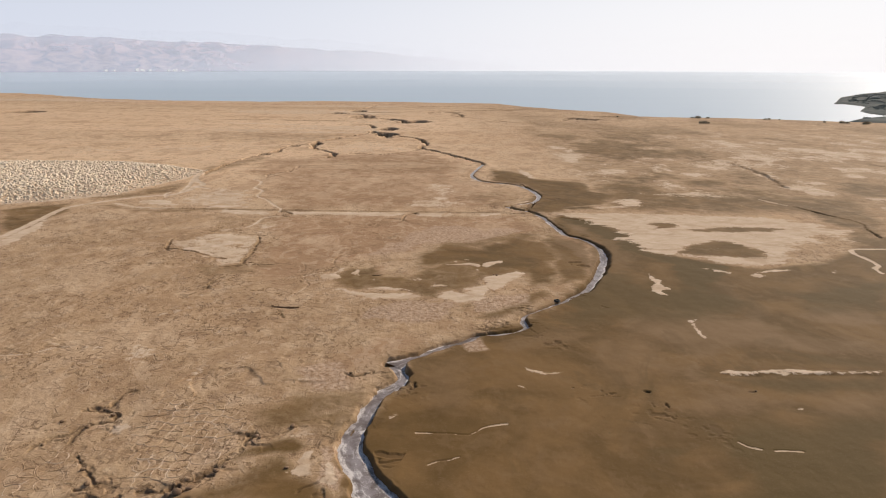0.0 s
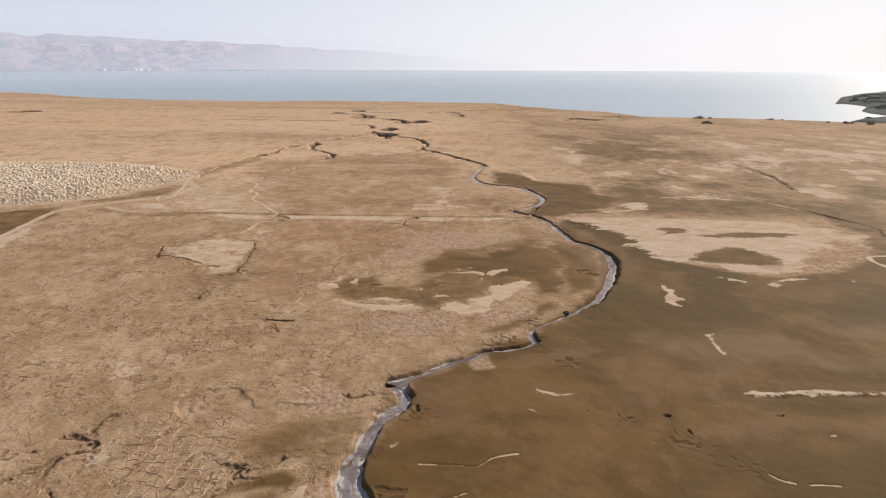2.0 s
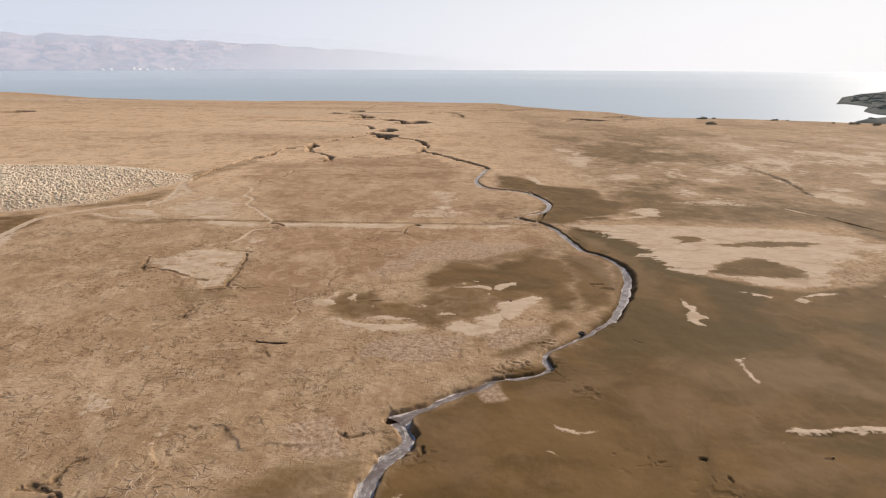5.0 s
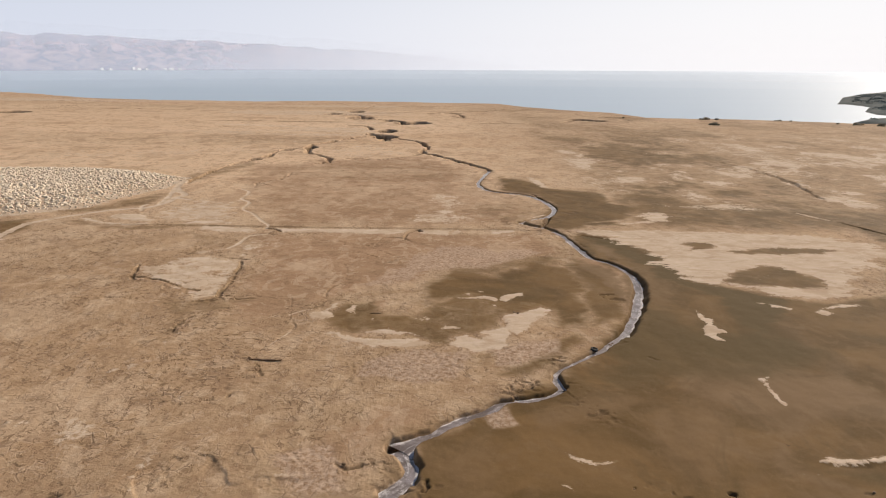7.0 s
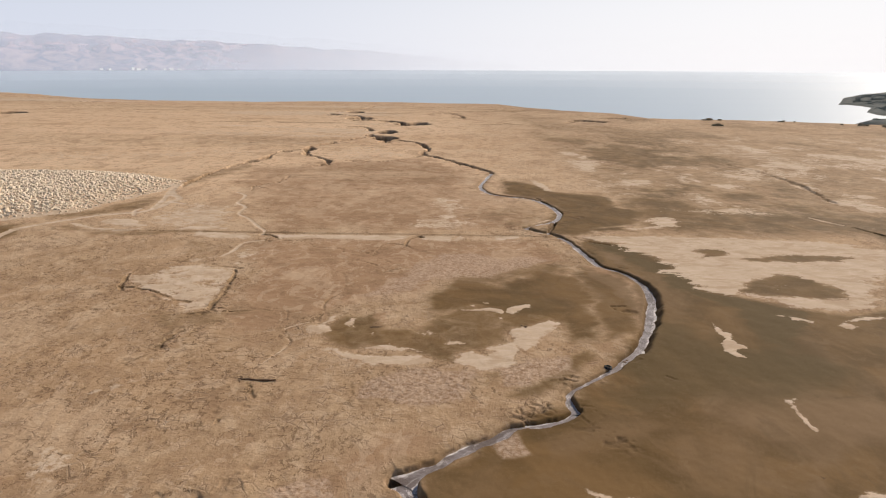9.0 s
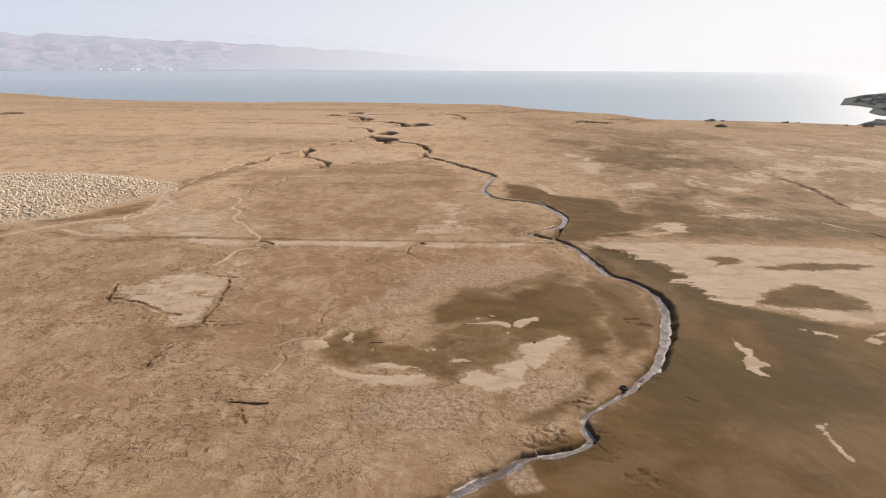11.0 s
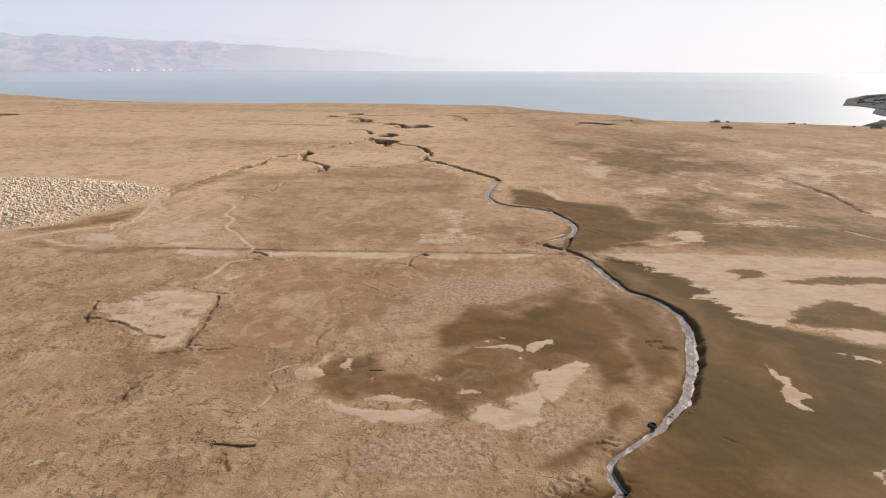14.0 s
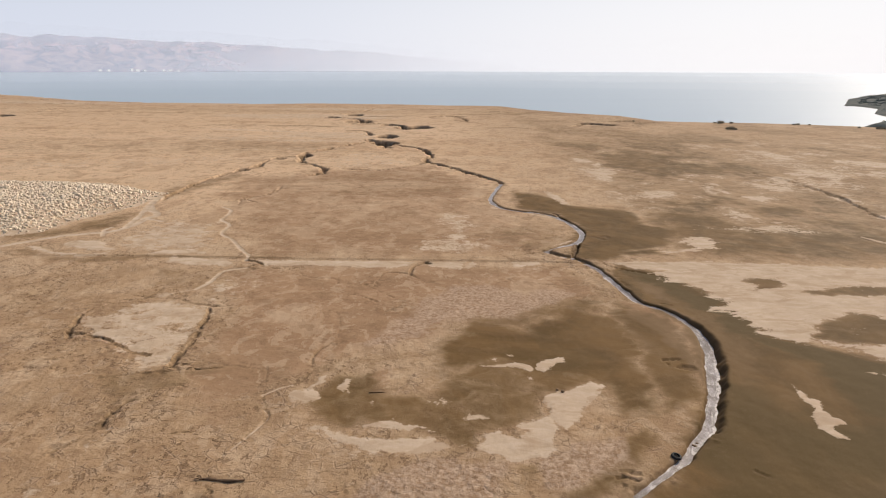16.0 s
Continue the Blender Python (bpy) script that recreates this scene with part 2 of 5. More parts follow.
# ---- numeric helpers ----
def value_noise(x, y, scale, seed=0, octaves=3):
    """Smooth noise of about -1 to 1 on arrays."""
    total, amp, norm = np.zeros_like(x, dtype=float), 1.0, 0.0
    for o in range(octaves):
        fx, fy = x / scale * 2**o + 17.3 * seed + 5.1 * o, y / scale * 2**o - 9.7 * seed + 3.3 * o
        ix, iy = np.floor(fx), np.floor(fy)
        ux, uy = fx - ix, fy - iy
        ux, uy = ux * ux * ux * (ux * (6 * ux - 15) + 10), uy * uy * uy * (uy * (6 * uy - 15) + 10)

        def corner(a, b):
            h = np.sin((ix + a) * 127.1 + (iy + b) * 311.7 + seed * 74.7) * 43758.5453
            return (h - np.floor(h)) * 2 - 1

        top = corner(0, 0) * (1 - ux) + corner(1, 0) * ux
        low = corner(0, 1) * (1 - ux) + corner(1, 1) * ux
        total += amp * (top * (1 - uy) + low * uy)
        norm += amp
        amp *= 0.5
    return total / norm


def smooth(e0, e1, v):
    t = np.clip((v - e0) / (e1 - e0), 0, 1)
    return t * t * (3 - 2 * t)


def spline(points, step=0.7):
    """A Catmull-Rom curve through control points, as an array of places."""
    p = np.array(points, float)
    p = np.vstack([2 * p[0] - p[1], p, 2 * p[-1] - p[-2]])
    out = []
    for i in range(1, len(p) - 2):
        n = max(2, int(np.linalg.norm(p[i + 1] - p[i]) / step))
        t = np.linspace(0, 1, n, endpoint=False)[:, None]
        a, b, c, d = p[i - 1], p[i], p[i + 1], p[i + 2]
        out.append(0.5 * (2 * b + (c - a) * t + (2 * a - 5 * b + 4 * c - d) * t**2 + (3 * b - a - 3 * c + d) * t**3))
    return np.vstack([*out, p[-2][None]])


def along(x, y, line, reach):
    """Distance to a line of places, the side (+1 right of its way) and how far along it, for places within reach."""
    dist, side, s = np.full(x.shape, 1e6), np.ones(x.shape), np.zeros(x.shape)
    near = np.nonzero((x > line[:, 0].min() - reach) & (x < line[:, 0].max() + reach) & (y > line[:, 1].min() - reach) & (y < line[:, 1].max() + reach))[0]
    px, py, walked = x[near], y[near], 0.0
    d0, s0, t0 = dist[near], side[near], s[near]
    for a, b in zip(line[:-1], line[1:]):
        ab = b - a
        length = np.hypot(*ab)
        k = np.nonzero((np.abs(px - (a[0] + b[0]) / 2) < reach + length) & (np.abs(py - (a[1] + b[1]) / 2) < reach + length))[0]
        if len(k) and length > 1e-6:
            qx, qy = px[k] - a[0], py[k] - a[1]
            t = np.clip((qx * ab[0] + qy * ab[1]) / length**2, 0, 1)
            d = np.hypot(qx - t * ab[0], qy - t * ab[1])
            better = d < d0[k]
            kk = k[better]
            d0[kk] = d[better]
            s0[kk] = np.where(qx * ab[1] - qy * ab[0] > 0, 1, -1)[better]
            t0[kk] = walked + t[better] * length
        walked += length
    dist[near], side[near], s[near] = d0, s0, t0
    return dist, side, s


def inside(x, y, corners, reach):
    """Signed distance to a closed outline: negative inside; 1e6 beyond reach."""
    c = np.array(corners, float)
    out = np.full(x.shape, 1e6)
    near = np.nonzero((x > c[:, 0].min() - reach) & (x < c[:, 0].max() + reach) & (y > c[:, 1].min() - reach) & (y < c[:, 1].max() + reach))[0]
    px, py = x[near], y[near]
    d, odd = np.full(px.shape, 1e6), np.zeros(px.shape, bool)
    for a, b in zip(c, np.roll(c, -1, 0)):
        ab = b - a
        t = np.clip(((px - a[0]) * ab[0] + (py - a[1]) * ab[1]) / (ab @ ab), 0, 1)
        d = np.minimum(d, np.hypot(px - a[0] - t * ab[0], py - a[1] - t * ab[1]))
        cross = (a[1] > py) != (b[1] > py)
        if a[1] != b[1]:
            odd ^= cross & (px < (b[0] - a[0]) * (py - a[1]) / (b[1] - a[1]) + a[0])
    out[near] = np.where(odd, -d, d)
    return out


# ---- the plan of the mud flat ----
SEA_Z = -20.0
LOW_REACH = [(2.4, -14.0, 0.9), (0.4, -4.0, 0.9), (-0.4, 6.0, 1.0), (-0.8, 14.0, 1.2), (-1.2, 20.0, 1.3), (-1.9, 22.6, 1.3), (-2.7, 24.2, 1.2), (-3.4, 25.4, 0.95), (-4.0, 26.4, 0.66), (-4.3, 27.2, 0.62), (-4.8, 28.3, 0.68), (-5.2, 29.2, 0.62), (-5.3, 30.2, 0.56),
             (-5.3, 31.3, 0.5), (-4.9, 32.3, 0.42), (-4.7, 33.8, 0.38), (-4.4, 34.8, 0.38), (-3.9, 35.9, 0.42), (-3.2, 36.8, 0.44), (-2.9, 37.7, 0.36), (-3.2, 38.7, 0.32), (-3.6, 39.6, 0.58)]
BEND_REACH = [(-3.6, 39.6, 0.58), (-2.9, 40.4, 0.42), (-1.8, 41.0, 0.28), (-1.0, 41.9, 0.26), (0.5, 43.0, 0.32), (1.7, 43.8, 0.3), (2.6, 44.6, 0.2), (4.4, 45.0, 0.13), (5.9, 45.6, 0.14), (6.8, 46.4, 0.2)]
MID_REACH = [(6.8, 46.4, 0.14), (6.6, 47.4, 0.16), (6.7, 48.5, 0.15), (7.3, 49.4, 0.14), (8.5, 50.4, 0.13), (9.75, 51.4, 0.14), (10.9, 52.5, 0.19), (11.9, 53.9, 0.22), (13.3, 55.6, 0.22), (14.5, 57.8, 0.24), (16.1, 61.3, 0.29), (17.5, 65.0, 0.30), (18.4, 68.1, 0.26), (18.45, 71.0, 0.20),
             (17.4, 74.2, 0.16), (15.7, 76.2, 0.2), (15.1, 79.4, 0.2), (14.6, 83.3, 0.2), (14.1, 86.5, 0.2), (12.7, 89.4, 0.2), (10.8, 91.1, 0.2), (9.5, 92.3, 0.2)]
HIGH_REACH = [(9.5, 92.3, 0.2), (11.3, 94.2, 0.2), (14.1, 96.7, 0.22), (15.7, 100.8, 0.22), (15.4, 106.0, 0.2), (14.1, 110.4, 0.2), (12.1, 113.1, 0.2), (9.4, 114.4, 0.2), (6.7, 116.8, 0.2), (5.3, 122.8, 0.2), (6.9, 131.6, 0.2), (8.6, 138.8, 0.2)]
BROOK = [LOW_REACH, BEND_REACH, MID_REACH, HIGH_REACH]
GORGE = [(8.6, 138.8), (6.7, 144.1), (0.7, 155.0), (-3.4, 162.7), (-6.6, 166.7), (-5.9, 179.9), (-8.8, 193.5), (-14.2, 199.1), (-19.7, 203.5), (-25.5, 215.2)]
# gullies: control points, half width, depth, bed darkness painted for damp and shade
GULLIES = []


def gully(points, half, depth, wet_dark):
    GULLIES.append((points, half, depth, wet_dark))


gully(GORGE, 0.8, 1.5, 0.8)
gully([(-36.8, 174.4), (-43.0, 170.3), (-44.6, 153.3), (-47.1, 145.0), (-48.4, 134.8), (-48.6, 127.9), (-48.1, 120.0)], 0.5, 0.9, 0.9)
gully([(-37.4, 176.9), (-35.9, 165.2), (-29.6, 157.4), (-27.6, 150.9), (-28.7, 145.6)], 0.8, 1.1, 0.6)
gully([(-37.9, 179.4), (-32.3, 194.1), (-27.1, 206.0), (-23.1, 210.0)], 0.8, 1, 0.8)
gully([(-6.9, 164.5), (-11.4, 157.9), (-17.7, 153.6), (-24.5, 154.9)], 0.5, 0.6, 0.6)
gully([(-35.4, 120.8), (-32.1, 127.1), (-31.9, 133.1)], 0.35, 0.4, 0.4)
gully([(-54.8, 314.8), (-49.5, 307.6)], 2, 1.6, 0.8)
gully([(-55.5, 332.3), (-46.1, 353.9), (-42.5, 383.2)], 1, 1.2, 0.6)
gully([(-46.3, 304.2), (-39.4, 301.5), (-39.1, 283.8), (-34.3, 281.2)], 2, 2.2, 0.8)
gully([(-38.7, 274.1), (-23.8, 273.3), (-14.8, 260.0)], 1.3, 1.6, 0.8)
gully([(-37.6, 246.3), (-29.7, 242.5), (-26.8, 227.1)], 0.9, 1, 0.5)
gully([(-25.6, 211.5), (-18.6, 207.0), (-19.7, 195.4)], 1.4, 1.6, 0.8)
gully([(-213.8, 335.8), (-210.6, 347.3), (-204.1, 354.4)], 0.9, 0.8, 0.6)
# dark-painted cut in place of the shaded scarp by the left shore
gully([(-283.0, 452.0), (-245.6, 436.0), (-203.7, 421.0)], 1.6, 1.2, 0.6)
gully([(3.0, 320.7), (6.9, 309.2), (7.8, 294.6)], 1, 1, 0.6)
gully([(49.8, 272.0), (60.7, 289.1), (66.6, 280.4)], 1.4, 1, 0.7)
gully([(76.3, 305.4), (86.6, 307.1)], 1.4, 1, 0.7)
gully([(13.6, 261.2), (20.5, 262.2)], 0.8, 0.7, 0.5)
gully([(-20.1, 35.2), (-20.7, 34.7), (-20.8, 33.8), (-20.9, 33.4), (-21.6, 33.1)], 0.158, 0.12, 0.7)
gully([(-22, 32.9), (-20.9, 32.8), (-19.9, 32.3), (-20, 31.7), (-20.8, 31.3), (-20.9, 30.4), (-20.8, 29.6)], 0.18, 0.135, 0.75)
gully([(-20, 32.3), (-19.3, 31.3), (-19.7, 31.2)], 0.115, 0.09, 0.7)
gully([(-23.7, 28), (-22.8, 28.3), (-22.7, 29.1), (-22, 30.1), (-21.5, 30.2), (-21.2, 31.1)], 0.144, 0.09, 0.55)
gully([(-19.8, 28), (-19, 27.4), (-18.3, 26.7), (-17.6, 26.1), (-17.8, 25.6), (-18.4, 25.4)], 0.18, 0.12, 0.6)
gully([(-18.6, 24.8), (-17.8, 25.1), (-16.9, 24.9)], 0.144, 0.105, 0.6)
gully([(-15.2, 25.4), (-14.2, 25.6), (-13.5, 26), (-13, 26.5), (-12.5, 26.9), (-12.1, 27.5), (-11.7, 28.2), (-11.3, 28.8), (-11.2, 29.4), (-11.1, 30.4)], 0.173, 0.112, 0.7)
gully([(-11.1, 30.4), (-10.3, 30.4), (-9.4, 30.7), (-8.7, 31.4)], 0.101, 0.09, 0.6)
gully([(-13.6, 25.8), (-13.3, 26.1), (-13, 25.7)], 0.216, 0.15, 0.9)
gully([(-12.3, 27.3), (-12.1, 27.6)], 0.158, 0.15, 0.9)
gully([(-11.3, 30.5), (-10.8, 30.7)], 0.144, 0.12, 0.9)
gully([(-7.1, 38.4), (-6.3, 37.7), (-5.5, 37.9)], 0.144, 0.105, 0.6)
gully([(-5.5, 37.9), (-4.2, 38.2)], 0.0576, 0.045, 0.3)
gully([(-32.6, 40.6), (-30.6, 40.7), (-29.6, 41.7), (-27.5, 41.5)], 0.0864, 0.075, 0.5)
gully([(-10.5, 31.3), (-9.6, 31.7), (-7.7, 32)], 0.0864, 0.06, 0.4)
# shaded scarps round the square pale patch, drawn as cuts painted dark
gully([(-31.9, 67), (-33.6, 71.4), (-33.4, 73.4)], 0.158, 0.165, 0.55)
gully([(-32.8, 68.5), (-29.8, 67.3), (-28.1, 66.3), (-25.8, 64.6), (-24.4, 64.3)], 0.158, 0.188, 0.6)
gully([(-23.3, 73.6), (-22.7, 70.8), (-22.2, 66.9), (-22.2, 64.7), (-21.9, 62.5)], 0.216, 0.21, 0.65)
gully([(-26.4, 75.7), (-25.2, 74.7), (-22.8, 74.1)], 0.13, 0.15, 0.55)
gully([(-29.7, 75.9), (-29.8, 78.7)], 0.115, 0.112, 0.5)
gully([(-26.1, 60.5), (-24.1, 61.2), (-20.9, 62.1), (-17.5, 62.6), (-14.9, 62.2)], 0.13, 0.09, 0.4)
gully([(-22.9, 55.5), (-22.8, 56.6), (-22.3, 57.8)], 0.202, 0.15, 0.75)
gully([(-24.2, 52.2), (-23.4, 53.6), (-22.8, 55.3)], 0.0864, 0.075, 0.4)
gully([(-18.5, 54.3), (-17.6, 54.6), (-16.3, 54.5)], 0.072, 0.075, 0.5)
gully([(-13.8, 54.8), (-14, 53.9), (-12.5, 53.4)], 0.0432, 0.045, 0.3)
gully([(-15.1, 62.7), (-14.6, 60.5)], 0.072, 0.075, 0.5)
gully([(-35.3, 115.3), (-34.7, 117.4), (-35.7, 122), (-33.7, 123), (-32.2, 124.6), (-32.6, 130.9)], 0.12, 0.12, 0.35)
gully([(-35.8, 122.4), (-34.2, 120.6), (-32.3, 118.5)], 0.16, 0.2, 0.6)
gully([(-24.6, 88), (-23.6, 87.8), (-22.8, 87.4), (-22.6, 86.2), (-23.1, 85.3)], 0.216, 0.375, 0.9)
gully([(-21.4, 85.4), (-20.2, 85.2)], 0.144, 0.188, 0.7)
gully([(-19.8, 84.8), (-17.9, 84.5), (-16.6, 82.6), (-13.5, 81.8), (-13, 80.6)], 0.072, 0.0975, 0.4)
gully([(-9.4, 80.4), (-9, 82.9), (-8.4, 84.2), (-6.4, 83.9), (-4.4, 81.6)], 0.0936, 0.135, 0.5)
gully([(-6.1, 83.2), (-6, 85.5), (-5.3, 87), (-4.3, 88.1)], 0.144, 0.188, 0.65)
gully([(-10.2, 80.5), (-8.8, 78.5), (-7.2, 76.8)], 0.0864, 0.12, 0.5)
gully([(-12, 77.6), (-10.3, 77.1), (-8.7, 75.7)], 0.0936, 0.135, 0.5)
gully([(-7.8, 73.4), (-6.8, 74.1), (-5.3, 75.1)], 0.0864, 0.105, 0.5)
gully([(-4.6, 88), (-4.2, 87.6)], 0.18, 0.225, 0.9)
gully([(-13.5, 55.7), (-13.4, 56.3), (-13.8, 57), (-13.9, 57.8), (-14.4, 58.7)], 0.101, 0.112, 0.55)
gully([(-12.8, 60.1), (-12.1, 61.3), (-11.8, 62.3), (-12.1, 63.6), (-12, 65.2), (-11.2, 66.7)], 0.0936, 0.12, 0.5)
gully([(-10.9, 67.7), (-11.3, 71.3), (-11.9, 73.2)], 0.0576, 0.0525, 0.3)
gully([(-7.6, 49.3), (-7.3, 48)], 0.0864, 0.09, 0.4)
gully([(-15.1, 50), (-14.4, 49.3), (-13.7, 47.8)], 0.144, 0.09, 0.45)
gully([(11.9, 89), (13.5, 94.3), (15.9, 100.7)], 0.3, 0.45, 0.8)
gully([(16, 101), (16, 104.7), (14.5, 109.5), (13.9, 112.8), (9.4, 114.6)], 0.22, 0.35, 0.75)
gully([(15.2, 88.1), (16.8, 86.2), (18.6, 85.1), (19.7, 84.7)], 0.144, 0.188, 0.6)
gully([(4.2, 81.8), (8.1, 81.1), (12.2, 81.4)], 0.0864, 0.09, 0.4)
gully([(-207.4, 318.8), (-200.3, 324.5), (-198.2, 343.8), (-193, 360.6)], 1, 1, 0.45)
# another dark cut along the left shore, drawn for a shadowed cliff
gully([(-301.6, 492), (-256.1, 453.6), (-224, 443.9), (-186.7, 420.4)], 1.8, 1.6, 0.55)
gully([(57.8, 291), (61.9, 285.5), (66.5, 277.5)], 2, 1.5, 0.6)
gully([(71.8, 302.6), (81.1, 304)], 1.6, 1.2, 0.5)
gully([(23.4, 266.6), (31.4, 260)], 1.2, 0.9, 0.4)
gully([(-8.7, 315.4), (2.2, 337.5), (16.7, 339.9), (33.3, 361.3)], 1.5, 1.2, 0.45)
gully([(1.7, 302.6), (7.6, 290.3)], 1.2, 1, 0.5)
gully([(65.3, 155.7), (67.3, 143.6), (66.9, 130), (63.6, 112.1)], 0.7, 0.4, 0.35)
gully([(52.5, 100.1), (55.3, 95.8), (56.8, 90.6), (58.8, 84.5), (57.4, 80.9), (56.4, 76.1)], 0.25, 0.3, 0.5)
gully([(6.9, 49.3), (8, 49.8)], 0.0576, 0.06, 0.4)
gully([(14, 51.3), (14.6, 50.8)], 0.0576, 0.09, 0.5)
gully([(10.2, 36.1), (10.5, 35.5)], 0.115, 0.09, 0.7)
gully([(9.4, 35.3), (11.4, 35.1)], 0.0432, 0.045, 0.4)
gully([(13, 34.3), (13.2, 33.6)], 0.101, 0.105, 0.7)
gully([(12.5, 32.8), (13.9, 32.1), (15.6, 31.2), (16.6, 30.3)], 0.0504, 0.045, 0.3)
gully([(8.7, 43.5), (9.6, 42.5), (10.7, 41.8)], 0.0504, 0.045, 0.3)
gully([(7, 45.6), (7.5, 44.5), (8, 43.8)], 0.101, 0.09, 0.5)
gully([(-4, 35.7), (-2.1, 35.8), (-2, 36.4)], 0.144, 0.135, 0.6)
# shallow runs whitened with salt: control points, half width
SALT_RUNS = []


def salt_run(points, half):
    SALT_RUNS.append((points, half))


salt_run([(-53.4, 62.5), (-53.5, 65), (-54.7, 72), (-56, 81.2), (-56.7, 86.1), (-56.5, 89.9), (-51.3, 96.8), (-48.6, 98.4), (-45.6, 99.7), (-44.6, 102.8), (-44.5, 107.2), (-44.1, 109.7), (-47, 113.9), (-48.8, 118.9), (-49.3, 122.7)], 0.42)
salt_run([(-45, 102.1), (-45.9, 107.1), (-47.1, 111.9), (-48.4, 115.9), (-49, 120.8)], 0.3)
salt_run([(-43.9, 106.8), (-42.7, 106.2), (-41.6, 105.6)], 0.25)
salt_run([(-45.5, 97.4), (-46.8, 100.5), (-46.7, 102.1)], 0.2)
salt_run([(53, 101.1), (54.2, 97.9), (54.9, 96.6)], 0.25)
salt_run([(53.2, 70.8), (49.1, 70.6), (48, 68.7), (48.1, 66), (47.6, 63.9), (46.6, 63.1), (46.3, 61.5)], 0.22)
salt_run([(-36.6, 115.2), (-34.5, 112.9), (-33.8, 109.1), (-33.7, 106.6), (-31.6, 103.7), (-31.1, 99.1), (-29, 96.6), (-26.2, 91.8), (-24.7, 89.6), (-24.6, 88)], 0.18)
salt_run([(-23.6, 85.3), (-25.6, 84.3), (-25.8, 82.2), (-25.9, 80), (-26.4, 78.7)], 0.16)
salt_run([(-14.4, 58.7), (-13.5, 59.7), (-12.7, 60.1)], 0.08)
salt_run([(-13.8, 57), (-13.3, 56.2), (-13.5, 55.3), (-14, 53.9), (-14.7, 52.2)], 0.06)
salt_run([(16.7, 30.3), (17.1, 29.8), (17.7, 29.6)], 0.06)
salt_run([(18.4, 29.5), (19.1, 29.5), (19.9, 29.4)], 0.055)
salt_run([(-1.7, 30.9), (0.4, 30.8), (1.4, 30.7), (2.2, 31.4), (3.1, 31.7), (3.7, 31.8)], 0.05)
salt_run([(-0.9, 27.9), (-0.4, 28.2), (0.2, 28.3), (0.8, 28.6)], 0.045)
salt_run([(-32.3, 40.2), (-30.4, 40.5), (-29.2, 41.5), (-27.7, 42.1)], 0.07)
salt_run([(11.7, 89.5), (9.4, 91.9), (10.7, 94.2), (12.8, 96.4), (14.7, 98.6), (15.8, 101.6), (15.6, 105.7), (13.9, 109.5), (11.4, 111.9), (8.7, 115), (5.2, 116.9)], 0.22)
salt_run([(13.4, 86.5), (14.3, 82.7), (14.7, 78.9), (15.3, 76.1)], 0.16)
# pale salt and silt patches: outline, softness of the edge, cover, reach of the streaks along its edge
PALE = []


def pale_patch(corners, soft, most=1.0, comb=0.3):
    PALE.append((corners, soft, most, comb))


pale_patch([(20.8, 87), (21.6, 83.2), (21.7, 79.1), (23.3, 75.6), (23.5, 70.4), (24.4, 67.8), (27, 67.9), (29.2, 66.7), (30, 64.7), (32.7, 64.6), (34.8, 63.7), (37.1, 64), (37.6, 66.1), (40.1, 68.4), (43.1, 69.7), (42.2, 71.1), (45.1, 73.8), (46.7, 72.3), (47.5, 76), (50.8, 77.9), (51.1, 73.7), (53.4, 79.5), (53.7, 82.6), (49.9, 85.9), (42.8, 88), (26.4, 89.2)], 0.9, 1, 2.6)
pale_patch([(15.2, 88.5), (24.4, 89.3), (36.9, 88.4), (46.9, 87.2), (44.6, 84), (34.8, 84.5), (26, 85.3), (18.9, 86.1)], 0.35, 1, 0.6)
pale_patch([(18.8, 91.1), (22.8, 94.1), (25.4, 93.7), (27.3, 96.9), (26.1, 97.7), (31.2, 101.3), (32.6, 99.3), (28.9, 93.9), (24, 91.7)], 0.5, 0.8, 2)
pale_patch([(28.7, 102.7), (33.1, 106.1), (41.8, 107.5), (48.3, 106.1), (47.6, 102.3), (39, 101.9), (33.4, 104.8)], 0.8, 0.6, 4)
pale_patch([(21.1, 60.7), (21.4, 59.6), (22.1, 58.7), (21.4, 57.5), (22.1, 55.9), (21, 55.5), (21, 54), (20.3, 54.7), (20.1, 56.1), (21, 57.8)], 0.18, 1, 0.15)
pale_patch([(20.4, 48.1), (21.8, 48.6), (21, 47.6), (21, 46.3), (20.9, 44.5), (20.4, 44.3), (20.4, 45.8), (20.6, 47.4)], 0.14, 0.85, 0.12)
pale_patch([(27.5, 62.8), (28.9, 62.7), (30.1, 61.2), (28.6, 61.5)], 0.2, 0.9, 0.5)
pale_patch([(31.7, 60.3), (33.6, 61.8), (32.7, 61.1), (33.3, 60.3), (32.1, 59.6)], 0.2, 0.9, 0.4)
pale_patch([(32.9, 61.4), (35.4, 62.5), (37.7, 62), (35.2, 61.5)], 0.2, 0.8, 0.5)
pale_patch([(40.1, 61.5), (42, 62.3), (41.2, 61.3)], 0.2, 0.8, 0.3)
pale_patch([(5.4, 39.2), (6.1, 38.8), (7.2, 38.6), (8.6, 38.8), (7.9, 38.2), (6.7, 38), (5.9, 38.3)], 0.25, 0.7, 0.3)
pale_patch([(4.6, 36.6), (5.2, 36.3), (5.4, 35.9), (4.9, 36.1)], 0.1, 0.8, 0.1)
pale_patch([(22.2, 34), (22.6, 34.2), (22.7, 34), (22.3, 33.8)], 0.12, 0.8, 0.05)
pale_patch([(-3.5, 32.1), (-3.1, 32.8), (-2.8, 33.2), (-2.9, 32.6), (-3.2, 32.2)], 0.12, 0.7, 0.1)
